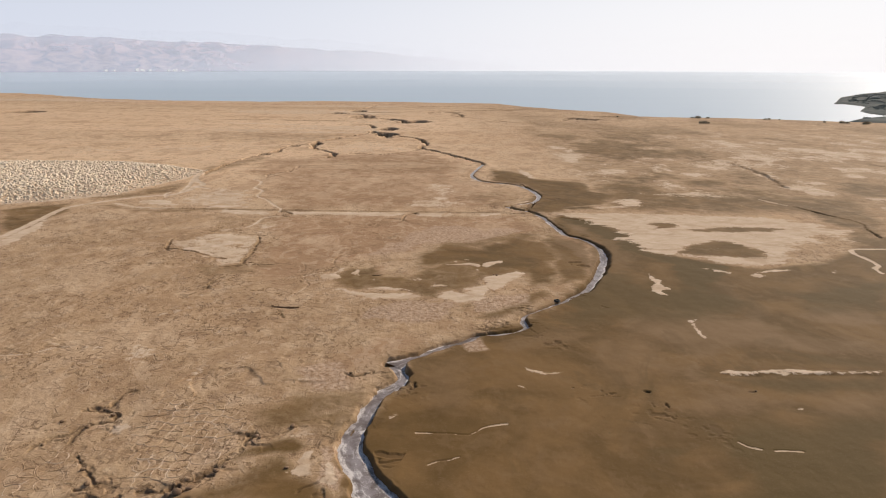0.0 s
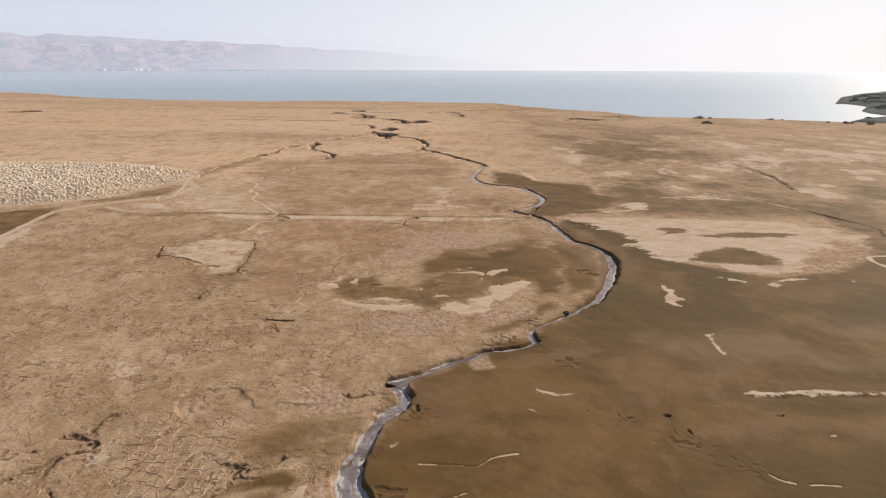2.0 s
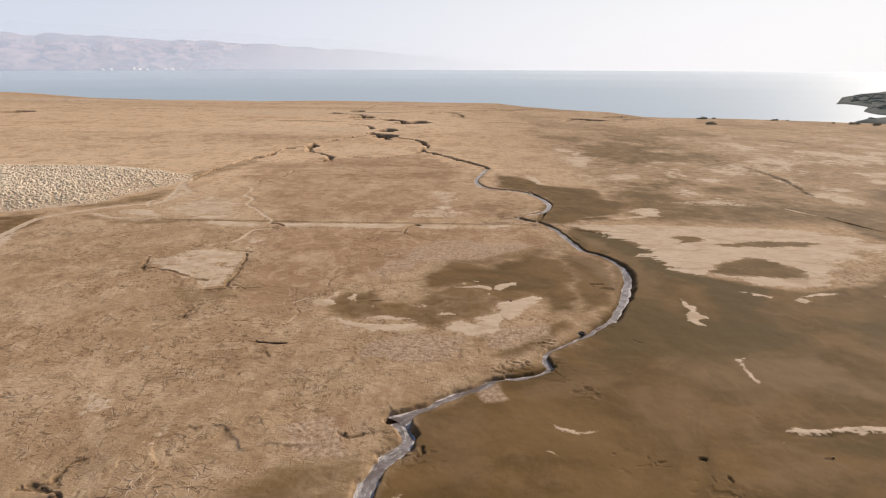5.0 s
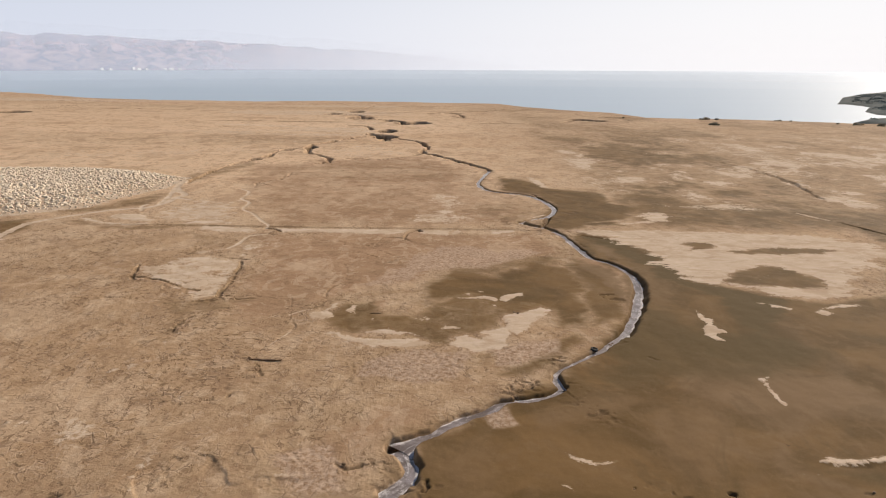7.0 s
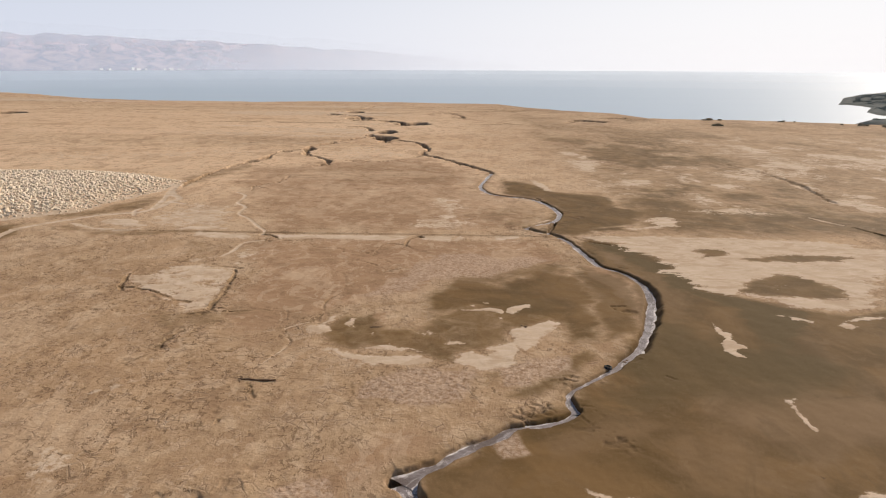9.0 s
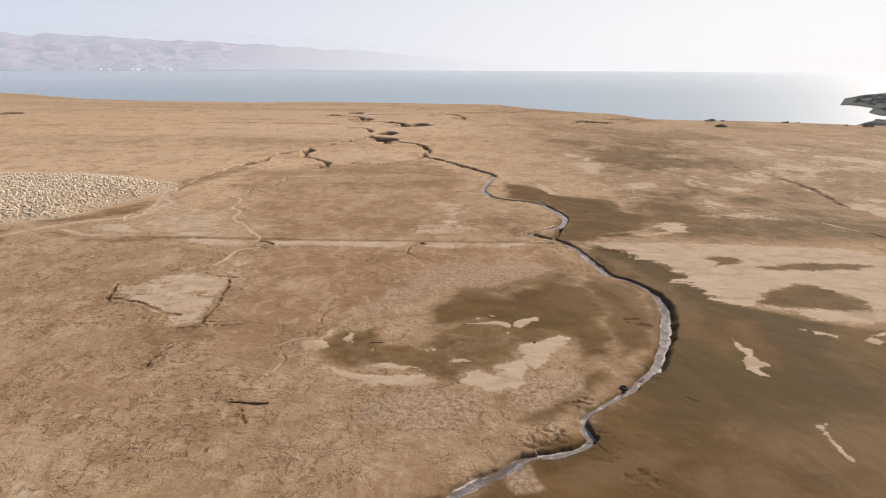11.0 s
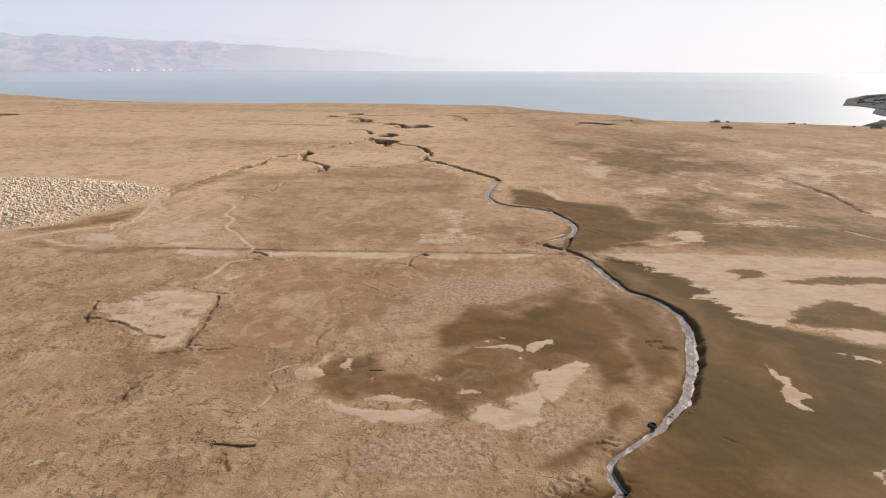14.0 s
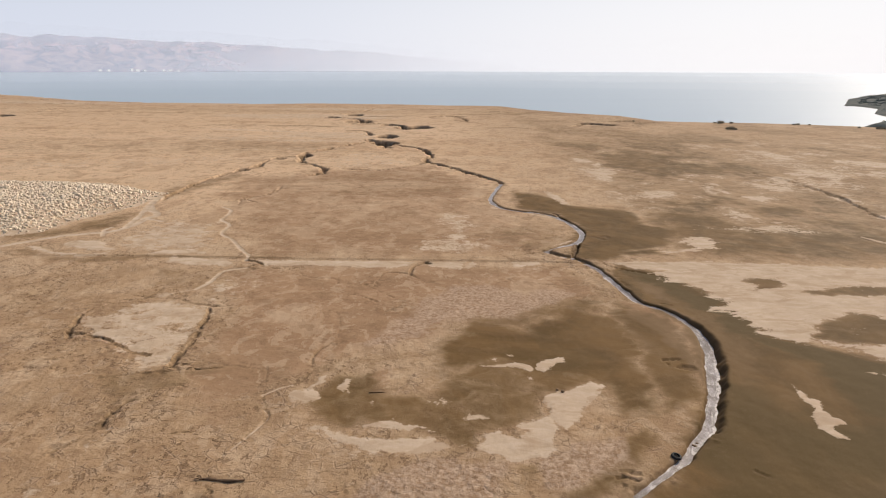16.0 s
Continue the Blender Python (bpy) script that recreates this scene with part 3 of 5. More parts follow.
pale_patch([(-12.7, 58.6), (-12.4, 59.4), (-11.7, 59.5), (-11.4, 60.3), (-11.6, 61), (-10.7, 61.7), (-10.8, 60.9), (-11.1, 59.5), (-10.5, 58.3), (-11.3, 57.9), (-12.3, 58)], 0.2, 1, 0.3)
pale_patch([(-9.7, 59.7), (-9.4, 61), (-8.9, 61), (-8.9, 59.8), (-8.6, 58.7), (-9.1, 59.3)], 0.15, 0.9, 0.2)
pale_patch([(-8, 55.4), (-7, 55.6), (-5.8, 55.6), (-4.1, 55.3), (-2.8, 54.7), (-4.1, 54.6), (-5.8, 54.8), (-7.2, 55.1)], 0.16, 0.95, 0.6)
pale_patch([(-10.3, 55.6), (-9.2, 54.8), (-7.4, 54), (-5.4, 53.9), (-3, 54.3), (-2.5, 53.8), (-2.1, 53.1), (-2.9, 52.6), (-4.6, 52.4), (-6.2, 52.6), (-7.6, 53), (-9, 53.8), (-9.9, 54.8)], 0.22, 1, 0.25)
pale_patch([(-12, 57.4), (-10.3, 55.6), (-8.6, 53.7), (-6.8, 52.5), (-4.6, 52.2), (-6.8, 52), (-8.7, 52.9), (-10.7, 55.1)], 0.7, 0.72, 0.3)
pale_patch([(-1, 52.9), (-0.5, 53.8), (-0.3, 54.4), (0.7, 54.9), (1.1, 54.5), (1.8, 54.2), (2.3, 54.7), (1.6, 55.3), (2.5, 55.8), (3.7, 56.3), (4.2, 55.4), (4.1, 54.7), (3.5, 53), (2.9, 52.3), (1.1, 52), (0.2, 52.4)], 0.2, 1, 0.4)
pale_patch([(3.9, 58.9), (5.1, 59.5), (6.2, 60.2), (7.6, 61), (8.1, 60.5), (7.5, 59), (6.4, 57.3), (5.5, 55.8), (4.8, 55.1), (4.2, 55.6), (3.8, 56.4), (4.2, 57.1), (3.8, 58.2)], 0.2, 1, 0.35)
pale_patch([(-0.7, 63.2), (1, 63.1), (2.5, 63.4), (3.9, 63.3), (3.6, 62.1), (2.4, 62.6), (1, 62.9)], 0.16, 0.95, 0.6)
pale_patch([(4, 63.3), (5.1, 64.2), (6.3, 64.6), (6.4, 63.8), (5.5, 63.5), (4.5, 62.2), (4, 62.6)], 0.16, 0.95, 0.4)
pale_patch([(1.9, 65), (2.9, 64.8), (2.6, 64.3)], 0.15, 0.7, 0.3)
pale_patch([(3.1, 61.6), (3.7, 61.4), (3.3, 60.6)], 0.12, 0.8, 0.2)
pale_patch([(0.7, 64), (1.6, 64.5), (1.3, 63.6)], 0.15, 0.7, 0.2)
pale_patch([(-1.6, 56.3), (-0.9, 56.6), (0.2, 56.2), (-0.3, 55.8), (-1.2, 56)], 0.15, 0.75, 0.4)
pale_patch([(-2, 53.4), (-1.5, 53.7), (-1.1, 53.4), (-1.6, 53.1)], 0.15, 0.8, 0.2)
pale_patch([(-4.2, 58), (-2.7, 58.4), (-2, 58.1), (-2.3, 57.5), (-2, 56.8), (-3.1, 57.2)], 0.3, 0.5, 0.5)
pale_patch([(-7.6, 57.9), (-7.2, 58), (-7.2, 57.6)], 0.1, 0.8, 0.1)
pale_patch([(-6.2, 56), (-5.7, 56.1), (-5.7, 55.8)], 0.1, 0.8, 0.2)
pale_patch([(-33.6, 88.8), (-27, 88.4), (-25.6, 87.3), (-25.6, 85.9), (-28.7, 86), (-32.8, 86.9)], 0.25, 1, 0.3)
pale_patch([(-23.2, 88.3), (-14.3, 88.1), (-5.5, 88.2), (-6.2, 86.9), (-7.7, 85.8), (-16.4, 86.2), (-22.5, 86.2)], 0.25, 1, 0.3)
pale_patch([(-4.4, 88), (-0.1, 88.2), (-0.6, 85.5), (-4, 86.4)], 0.25, 1, 0.3)
pale_patch([(5, 88.2), (8.3, 88.5), (8.3, 87.4), (4.9, 86.1)], 0.25, 1, 0.3)
pale_patch([(-0.6, 85.9), (0.7, 88.4), (1.4, 87.8), (0.3, 85.3)], 0.25, 1, 0.3)
pale_patch([(6.5, 86.3), (8.5, 87.2), (10.2, 87.9), (8.3, 86), (6.4, 85.1)], 0.3, 0.6, 0.4)
pale_patch([(6, 84.3), (7.3, 82.8), (9, 82.7), (7.2, 82.3)], 0.25, 0.6, 0.4)
pale_patch([(-3.7, 112.8), (1.6, 115.8), (3, 104.2), (1.6, 100.1), (4.8, 96), (5, 91.8), (0.5, 90), (-3.5, 91), (-7, 95.1), (-5.6, 97.8), (-3, 100.8), (-4.5, 107.9)], 1, 0.5, 1.5)
pale_patch([(-43.9, 96.3), (-42.4, 102.2), (-40.8, 107.3), (-32.8, 105.3), (-29.9, 94.2), (-29.5, 90.1), (-34.3, 90.4), (-37, 89.1), (-39.6, 89.9), (-42, 93.2)], 1.5, 0.6, 1.2)
pale_patch([(-48.3, 93.2), (-47.4, 95.6), (-44.7, 95.2), (-40.8, 91.3), (-40.7, 90.1), (-44.4, 90.9)], 0.35, 0.85, 0.8)
pale_patch([(-37.4, 89.3), (-34.8, 91.5), (-32.1, 92.4), (-29.1, 90.3), (-32, 89.5)], 0.35, 0.8, 1)
pale_patch([(-53.2, 93.1), (-50, 92.4), (-46.6, 90.2), (-43.6, 89.6), (-41.7, 89.9), (-39.5, 89.3), (-43, 88.5), (-46.5, 89), (-50.2, 90.7)], 0.3, 0.75, 0.8)
pale_patch([(-53.9, 71), (-55.4, 80.2), (-55.6, 83.6), (-52.6, 76.6), (-51.9, 71), (-51.7, 67.8), (-52.7, 67.3)], 0.4, 0.85, 0.8)
pale_patch([(-33.2, 70), (-33.5, 71.6), (-31.3, 72.1), (-31.3, 73.4), (-29.9, 75.3), (-26.8, 75.4), (-23.7, 74.3), (-22.7, 73), (-22.3, 68.6), (-22.2, 66.4), (-22.6, 65.2), (-23.3, 63.8), (-23.5, 62.5), (-24.1, 61.9), (-25.6, 63.7), (-27.6, 65.7), (-29.7, 67.2)], 0.35, 0.64, 0.5)
pale_patch([(-33.1, 69.8), (-32.5, 71), (-30.6, 70.6), (-28.2, 67.8), (-25.7, 66.3), (-23.4, 66), (-22.5, 66.6), (-22.3, 62.5), (-24.1, 61.9), (-26, 64.2), (-29, 66.7)], 0.4, 0.75, 0.6)
pale_patch([(-30.6, 75.7), (-28.8, 77.6), (-26.6, 78.8), (-25.9, 81.6), (-25.6, 84.5), (-25.5, 81.5), (-26.1, 78.4), (-28.7, 76.1)], 0.3, 0.7, 0.6)
pale_patch([(-24.5, 84.3), (-18.5, 79.9), (-22, 76.6), (-23.3, 74.3), (-26.3, 75.4), (-26, 78.9)], 1.2, 0.55, 1)
pale_patch([(-26.1, 61.1), (-24.7, 61.6), (-23.9, 62.5), (-21.5, 62.5), (-23.3, 61.2), (-24.6, 60.6)], 0.3, 0.5, 0.5)
pale_patch([(-22.9, 52.4), (-22.9, 53.5), (-22.5, 55), (-22, 56.8), (-21.6, 56.6), (-21.8, 54.7), (-21.9, 52.9), (-22.1, 51.8)], 0.4, 0.5, 0.4)
pale_patch([(-24.5, 48.2), (-23.5, 49.1), (-22.2, 50.5), (-21.8, 50.8), (-21.7, 49.8), (-23.1, 48.5), (-24.3, 47.8)], 0.35, 0.72, 0.3)
pale_patch([(15.6, 133.1), (17.4, 127.8), (18.3, 118.8), (16.6, 120.5), (15.5, 126.7)], 0.4, 0.9, 0.5)
pale_patch([(-111, 163), (-88, 172), (-61, 180), (-41.5, 176.5), (-41, 162), (-63.5, 150), (-84, 142), (-97, 143)], 8.0, 0.45, 6.0)
pale_patch([(-33.2, 171), (-23.5, 192.7), (-14.5, 177.8), (-7.7, 168), (-14.1, 155.9), (-24.9, 153.5), (-29.8, 159.9)], 2, 0.4, 4)
pale_patch([(29.9, 164.2), (34.6, 170.3), (36.2, 165.6), (31.7, 160.8)], 0.8, 0.7, 2)
pale_patch([(-97.1, 251.2), (-70.9, 247.3), (-51.1, 240.8), (-30.9, 238.8), (-30.1, 232.7), (-49.3, 232.6), (-78.6, 239.7)], 1.2, 0.5, 3)
pale_patch([(-8, 28), (-7.5, 29.1), (-7, 28.3), (-7, 27.2), (-6.4, 26.9), (-7.5, 26.8), (-8.3, 27), (-7.9, 27.6)], 0.14, 0.75, 0.15)
pale_patch([(-9.3, 30.4), (-8.1, 31.1), (-7.3, 30.6), (-8.3, 30.2), (-8.9, 30.1)], 0.15, 0.6, 0.2)
pale_patch([(-6.9, 29.4), (-5.8, 29.5), (-6, 28.1), (-5.3, 27), (-5.5, 26), (-6.4, 26.4), (-6.3, 27.9)], 0.2, 0.7, 0.15)
pale_patch([(-21.2, 34.7), (-20.5, 36.1), (-20.9, 39.4), (-20.7, 41.8), (-23.1, 43.2), (-25.1, 42.1), (-29.8, 42.7), (-30.3, 42.2), (-24.4, 40.7), (-22, 38.5), (-21, 36.9)], 0.5, 0.5, 0.6)
pale_patch([(-19.2, 31.7), (-18.6, 32.4), (-18.1, 32.1), (-18.2, 30.6), (-18.6, 29.2), (-19.6, 29.7), (-19.4, 30.6)], 0.25, 0.5, 0.3)
pale_patch([(-18.1, 28.7), (-16.9, 29.5), (-16.1, 27.2), (-16.8, 26.3), (-18.1, 27.7)], 0.4, 0.3, 0.3)
pale_patch([(-7.7, 35.7), (-7.3, 38), (-6.6, 35.7), (-7.2, 35)], 0.2, 0.4, 0.2)
FOAM = [(19.4, 38.7), (20.1, 39.1), (21.6, 38.9), (23, 39.2), (24.7, 39.4), (26.1, 39.2), (27.7, 39.1), (31.2, 39.1), (30.7, 38.5), (28.1, 38.5), (26.6, 38.5), (24.2, 38.6), (22.8, 38.6), (21.9, 38.3), (20.5, 38.3), (19.6, 38.4)]
pale_patch(FOAM, 0.2, 0.85, 0.2)
# holes in the pale ground
BARE = []


def bare_patch(corners, soft, comb=1.5):
    BARE.append((corners, soft, comb))


bare_patch([(28, 70.1), (30.4, 72.4), (34.9, 73.9), (36.7, 73.2), (36.9, 70.7), (37.6, 69), (35.6, 66.4), (33.1, 66.8), (30.1, 67.4), (27.4, 68.4)], 1.0, 1.6)
bare_patch([(33.1, 79.3), (39.6, 81.1), (46.1, 81), (44, 78.8), (37.4, 77.9), (33.1, 78.1)], 1.0, 2.5)
bare_patch([(28.6, 82.9), (32.8, 83.7), (31.3, 80.4), (28.7, 79.7)], 1.0, 1.5)
bare_patch([(16.2, 92.9), (22.8, 94.1), (25.2, 91.3), (18.5, 91.3)], 1.0, 2)
DAMP = []


def damp_patch(corners, soft, most=1.0):
    DAMP.append((corners, soft, most))


damp_patch([(0.5, -30.0), (45.0, -30.0), (75.8, 71.6), (57.3, 76.7), (40.6, 64.1), (32.6, 63), (26.0, 67.5), (24.4, 76.8), (21.1, 84.6), (16.6, 88.7), (14.0, 81.1), (17.4, 70.0), (15.4, 61.3), (11.0, 52.8), (6.5, 47.0), (1.7, 44.0), (-2.0, 40.3), (-3.4, 35.8), (-5.3, 32.0), (-5.4, 28.9)], 1.4)
damp_patch([(10, 132.2), (14.8, 127.1), (18.2, 119.2), (25.3, 115.4), (26.1, 106.8), (29.4, 102.8), (25.1, 95.8), (19.5, 92.5), (18, 90.6), (15.3, 88.7), (12.2, 89.7), (13.2, 98.6), (16, 104.7), (14.2, 112.5), (9, 115.4)], 2, 1)
damp_patch([(-11.4, 57.5), (-10.9, 60.3), (-10.3, 61.7), (-8.4, 61.9), (-7.7, 62.8), (-6.1, 58.7), (-3.5, 58.8), (-1.9, 61.2), (0.4, 66.4), (9, 67.1), (9.3, 63.2), (8.4, 61), (5.7, 59.5), (3.6, 58.4), (3.7, 56.3), (1.4, 55.3), (-0.7, 54), (-0.9, 52.9), (-2, 52.8), (-2.7, 54), (-5.5, 55.4), (-7.5, 55.4), (-8.8, 54.8), (-10.2, 55.7)], 0.9, 0.66)
damp_patch([(-0.3, 71.6), (3.9, 69.8), (8.6, 74.5), (12.2, 72.5), (12.6, 67.2), (12.1, 61.5), (10.6, 56.9), (8.3, 55.2), (7.3, 56.8), (8, 60.4), (6.1, 61.3), (2.2, 63), (-1.9, 62), (-3.5, 62.9), (-2.7, 66.8)], 2, 0.95)
damp_patch([(-2.7, 70.9), (0.8, 72.9), (6.8, 75.9), (12.9, 79.2), (13, 71.9), (8.1, 71.8), (2.8, 68.6), (-1.8, 66.9)], 2.5, 0.6)
damp_patch([(8.1, 54.3), (9.4, 55.5), (10.1, 54.3), (7.9, 51.5), (6.2, 50), (5.2, 48.1), (2.4, 48.1), (3.8, 49.5), (5.3, 50.5)], 0.8, 0.7)
damp_patch([(1.1, 51.7), (2.5, 51.8), (2.4, 49.9), (1.7, 49.2), (0.9, 49.7)], 0.5, 0.5)
damp_patch([(-12, 32.8), (-9.7, 34.8), (-6.9, 35.7), (-4.5, 35.9), (-4.9, 33), (-6, 30.5), (-6.8, 29.4), (-8.1, 30.8), (-9.9, 30.3), (-11, 30.7)], 1.4, 0.62)
damp_patch([(-13.8, 25.9), (-11.6, 27.8), (-10.9, 29.4), (-8.6, 30.3), (-7.6, 29.4), (-8.2, 28.8), (-10.6, 28.5), (-12, 27.2), (-13.1, 26.3)], 0.6, 0.85)
damp_patch([(-8.9, 28.8), (-7.4, 26.7), (-4.8, 24.6), (-15.8, 24.4), (-13.6, 25.4), (-11.1, 26.3), (-9.9, 28.2)], 0.9, 0.75)
damp_patch([(-65.3, 87.2), (-62.2, 90.1), (-57.8, 92.8), (-55.6, 86.5), (-55.4, 82.2), (-54.7, 76.5), (-55.6, 73.3)], 1.2, 0.7)
damp_patch([(-59, 97.7), (-53.9, 101.1), (-50.1, 108.3), (-48.8, 111.4), (-47.5, 112.3), (-45.7, 103.7), (-46.8, 100.5), (-50.7, 98.3), (-54.6, 95.4), (-55.9, 93.2)], 1.6, 0.55)
damp_patch([(-54.2, 90.8), (-51, 91.9), (-46.4, 88.8), (-43.9, 88.9), (-37, 89.1), (-35.7, 88.1), (-37.8, 86.9), (-41.6, 85.9), (-46.8, 87.5)], 0.8, 0.5)
# narrow dark strip along the track's ledge, painted for its scarp's shade
damp_patch([(-37.1, 89.3), (-28.1, 89.4), (-19.6, 89.3), (-19.5, 88.6), (-27.8, 88.8), (-36.5, 88.2)], 0.3, 0.45)
damp_patch([(-33.2, 85), (-29.7, 84.7), (-27.4, 81.4), (-27.4, 79.6), (-31.7, 78.5), (-31.3, 82)], 1.2, 0.34)
damp_patch([(-26.7, 61.5), (-21.1, 62.5), (-17.5, 62.6), (-13.4, 62.7), (-13.8, 60.9), (-17.9, 61.5), (-21.3, 58.4), (-22.8, 55.6), (-24.6, 57.6)], 1, 0.4)
damp_patch([(-83.1, 204.2), (-71.4, 218.7), (-44, 208.1), (-25.9, 199.4), (-37.8, 179.2), (-58.2, 179.8), (-73.1, 180.8)], 10.8, 0.42)
damp_patch([(-106.4, 185.2), (-99.8, 198), (-84.7, 204), (-83.4, 187.3), (-98.6, 182.2)], 9, 0.42)
damp_patch([(-99.8, 156.4), (-99.5, 171.8), (-89.8, 179.4), (-86.6, 170.8), (-93.8, 158.6)], 7.2, 0.42)
damp_patch([(-51.2, 121.1), (-51.9, 131.5), (-45.3, 149), (-41.7, 144.8), (-45.8, 126.4), (-47.2, 120.4)], 2, 0.5)
damp_patch([(58.6, 170.1), (66.1, 157.4), (68.8, 146.4), (65.8, 123.5), (63.5, 111), (58.2, 103.3), (60.4, 117.9), (60.5, 135.1), (57.9, 147.7)], 4, 0.6)
damp_patch([(66.2, 159), (67.4, 139.3), (67.1, 123.7), (62, 108.2), (57, 112.4), (59.5, 132.9)], 4, 0.6)
damp_patch([(36, 118), (48, 150), (66, 160), (72, 120), (66, 100), (60, 112)], 8.0, 0.45)
damp_patch([(-24, 89), (-34, 110), (-40, 125), (-45, 140), (-28, 152), (-8, 160), (5, 140), (5, 120), (12, 110), (10, 92)], 3.0, 0.24)
damp_patch([(-34.1, 129.7), (-28.8, 148.6), (-12.7, 152.8), (-0.6, 146.1), (7.4, 132.1), (2, 126.4), (-10.4, 122.3), (-24.1, 125)], 4, 0.35)
damp_patch([(2.2, 104.2), (6.5, 104.3), (12.1, 109.7), (14.4, 104.7), (12, 95.8), (9.3, 91.9), (5.4, 93), (2.3, 99.6)], 2, 0.4)
damp_patch([(53.2, 113.3), (59.2, 102.9), (65.3, 88.3), (52.6, 70), (50.1, 71.2), (54.3, 81.1), (54.3, 87.8), (52.3, 98.7)], 2.5, 0.75)
damp_patch([(13.1, 76.1), (17, 72), (16.6, 65.2), (14.5, 59.1), (11.7, 56.9), (11.7, 61.4), (12, 68.3)], 1.6, 0.9)
# the darkest, wettest mud: outline, softness, how much darker
SOAK = []


def soak_patch(corners, soft, most):
    SOAK.append((corners, soft, most))


soak_patch([(15, 87.4), (18.5, 84.9), (21.5, 82.9), (20.8, 77.8), (22.8, 77.5), (23.3, 72.7), (23.6, 68.3), (25.9, 66.8), (31.6, 65.3), (24, 54.5), (25.3, 63.5), (22.7, 68.5), (21.1, 72.1), (20.2, 77.8), (17.9, 84.7)], 1.5, 0.8)
soak_patch([(18.4, 32.2), (26.7, 32.6), (21.5, 25), (14, 24.9), (15.4, 29.3)], 3, 0.6)
soak_patch([(19.4, 54.2), (24.8, 54.4), (27.6, 52.5), (22.5, 48.8), (20.2, 50.5)], 2, 0.5)
soak_patch([(33.1, 54.9), (44.7, 58.6), (40.3, 52.2), (31.7, 50.6)], 2, 0.5)
soak_patch([(25.1, 43.4), (27.7, 42), (32.3, 40.7), (31.4, 39.3), (26.7, 40.1)], 0.8, 0.3)
soak_patch([(19.5, 37.8), (30.6, 38.2), (29.4, 36.5), (23, 36.3)], 0.8, 0.35)
soak_patch([(0.9, 66.9), (9, 67.1), (8.7, 62.3), (4.2, 59.7), (1.1, 58.9), (0.2, 63)], 1.5, 0.2)
soak_patch([(16.9, 63.3), (20.5, 58.5), (23.2, 53.3), (19.4, 48), (10.4, 47.9), (11.4, 54.3)], 2.5, 0.35)
CRUST = []


def crust_patch(corners, soft):
    CRUST.append((corners, soft))


crust_patch([(-2.2, 80.4), (2.3, 80), (5.4, 77.4), (7.3, 79.3), (10.4, 78.3), (6.7, 75.6), (3.7, 72.3), (1.2, 72.7), (-1.8, 71.3), (-4.1, 68.8), (-6.7, 66.5), (-8.9, 66.5), (-6.6, 71.4), (-3.8, 77.1)], 1.5)
crust_patch([(-3.6, 51.7), (-0.5, 51.8), (3.6, 52.1), (5.9, 53.6), (7.7, 54.3), (7.5, 52.3), (5.2, 50.6), (3.8, 49.5), (2.6, 49.7), (2.6, 51.8), (1.1, 51.6), (-0.2, 47.5), (-7.6, 47.4), (-6.9, 50.3)], 1)
crust_patch([(-7, 29.5), (-5.8, 29.5), (-5.9, 28.1), (-5.2, 27), (-5.4, 25.8), (-6.4, 26.3)], 0.3)
crust_patch([(-10.2, 38.8), (-7.6, 39.7), (-6.2, 35.7), (-8.4, 35.7)], 1)
crust_patch([(0.5, 43.8), (2.8, 43.9), (3.5, 41.9), (1.8, 41.6)], 0.5)
# smooth reddish silt; on damp mud a paler smear
SILT = []


def silt_patch(corners, soft, most=1.0):
    SILT.append((corners, soft, most))


silt_patch([(-20, 61), (-21.5, 75), (-25, 84), (-12, 86), (10, 86), (12, 78), (2, 72), (-8, 66), (-14, 60), (-17, 56)], 2.5)
silt_patch([(-24, 89.5), (-34, 110), (-40, 125), (-45, 140), (-28, 152), (-8, 160), (5, 140), (4, 120), (10, 110), (8, 92)], 6.0, 0.9)
silt_patch([(14, 76.4), (15.6, 75.4), (18, 74.7), (18.8, 72.1), (18.5, 68.4), (16.9, 63.3), (15, 59.9), (15, 62.4), (15.4, 66.2), (14.7, 69.5), (13.7, 72.6)], 0.6, 0.9)
silt_patch([(-9.2, 39.7), (-5.6, 43.6), (-2.1, 44.8), (-1.2, 43.2), (-4.1, 41.2), (-5.1, 38.9), (-7.1, 36.4)], 1.5, 0.7)
silt_patch([(17.6, 42.2), (18.5, 41.7), (17.8, 39.4), (18, 37.9), (19.5, 37), (20, 36.3), (18.3, 36.8), (16.5, 37.5), (16.6, 39.4)], 1.2, 0.8)
silt_patch([(14.6, 48.5), (19.7, 50.5), (23.6, 51.4), (24.9, 48.8), (27.7, 51.1), (29.2, 53.3), (27.6, 48.9), (28, 45.6), (29.7, 44.5), (34.7, 44.7), (32.7, 41.8), (29.5, 42), (26.4, 42.6), (23.6, 43.1), (21.1, 42.3), (18.3, 40.3), (18.2, 42.4), (16.1, 44.2)], 1.2, 0.8)
silt_patch([(24.4, 35.6), (28.9, 35.7), (27, 33.1), (23.7, 33.2)], 1.2, 0.6)
silt_patch([(16.9, 36.2), (20.7, 35.5), (22.2, 34.5), (18.9, 33.3), (15.5, 32.6), (13.9, 34)], 1.2, 0.55)
silt_patch([(14.2, 45.2), (18.3, 46.5), (17.2, 42.2), (13.8, 36.9), (11.3, 36.1), (10.1, 39.3), (10.7, 44.1)], 1.2, 0.5)
silt_patch([(3.6, 43.4), (10, 46.8), (11.5, 45.2), (9.6, 42.8), (4.8, 41.7)], 1.2, 0.6)
silt_patch([(28, 63.6), (29.1, 58.1), (27.8, 51.8), (25.5, 49.1), (26, 54.7)], 1.2, 0.5)
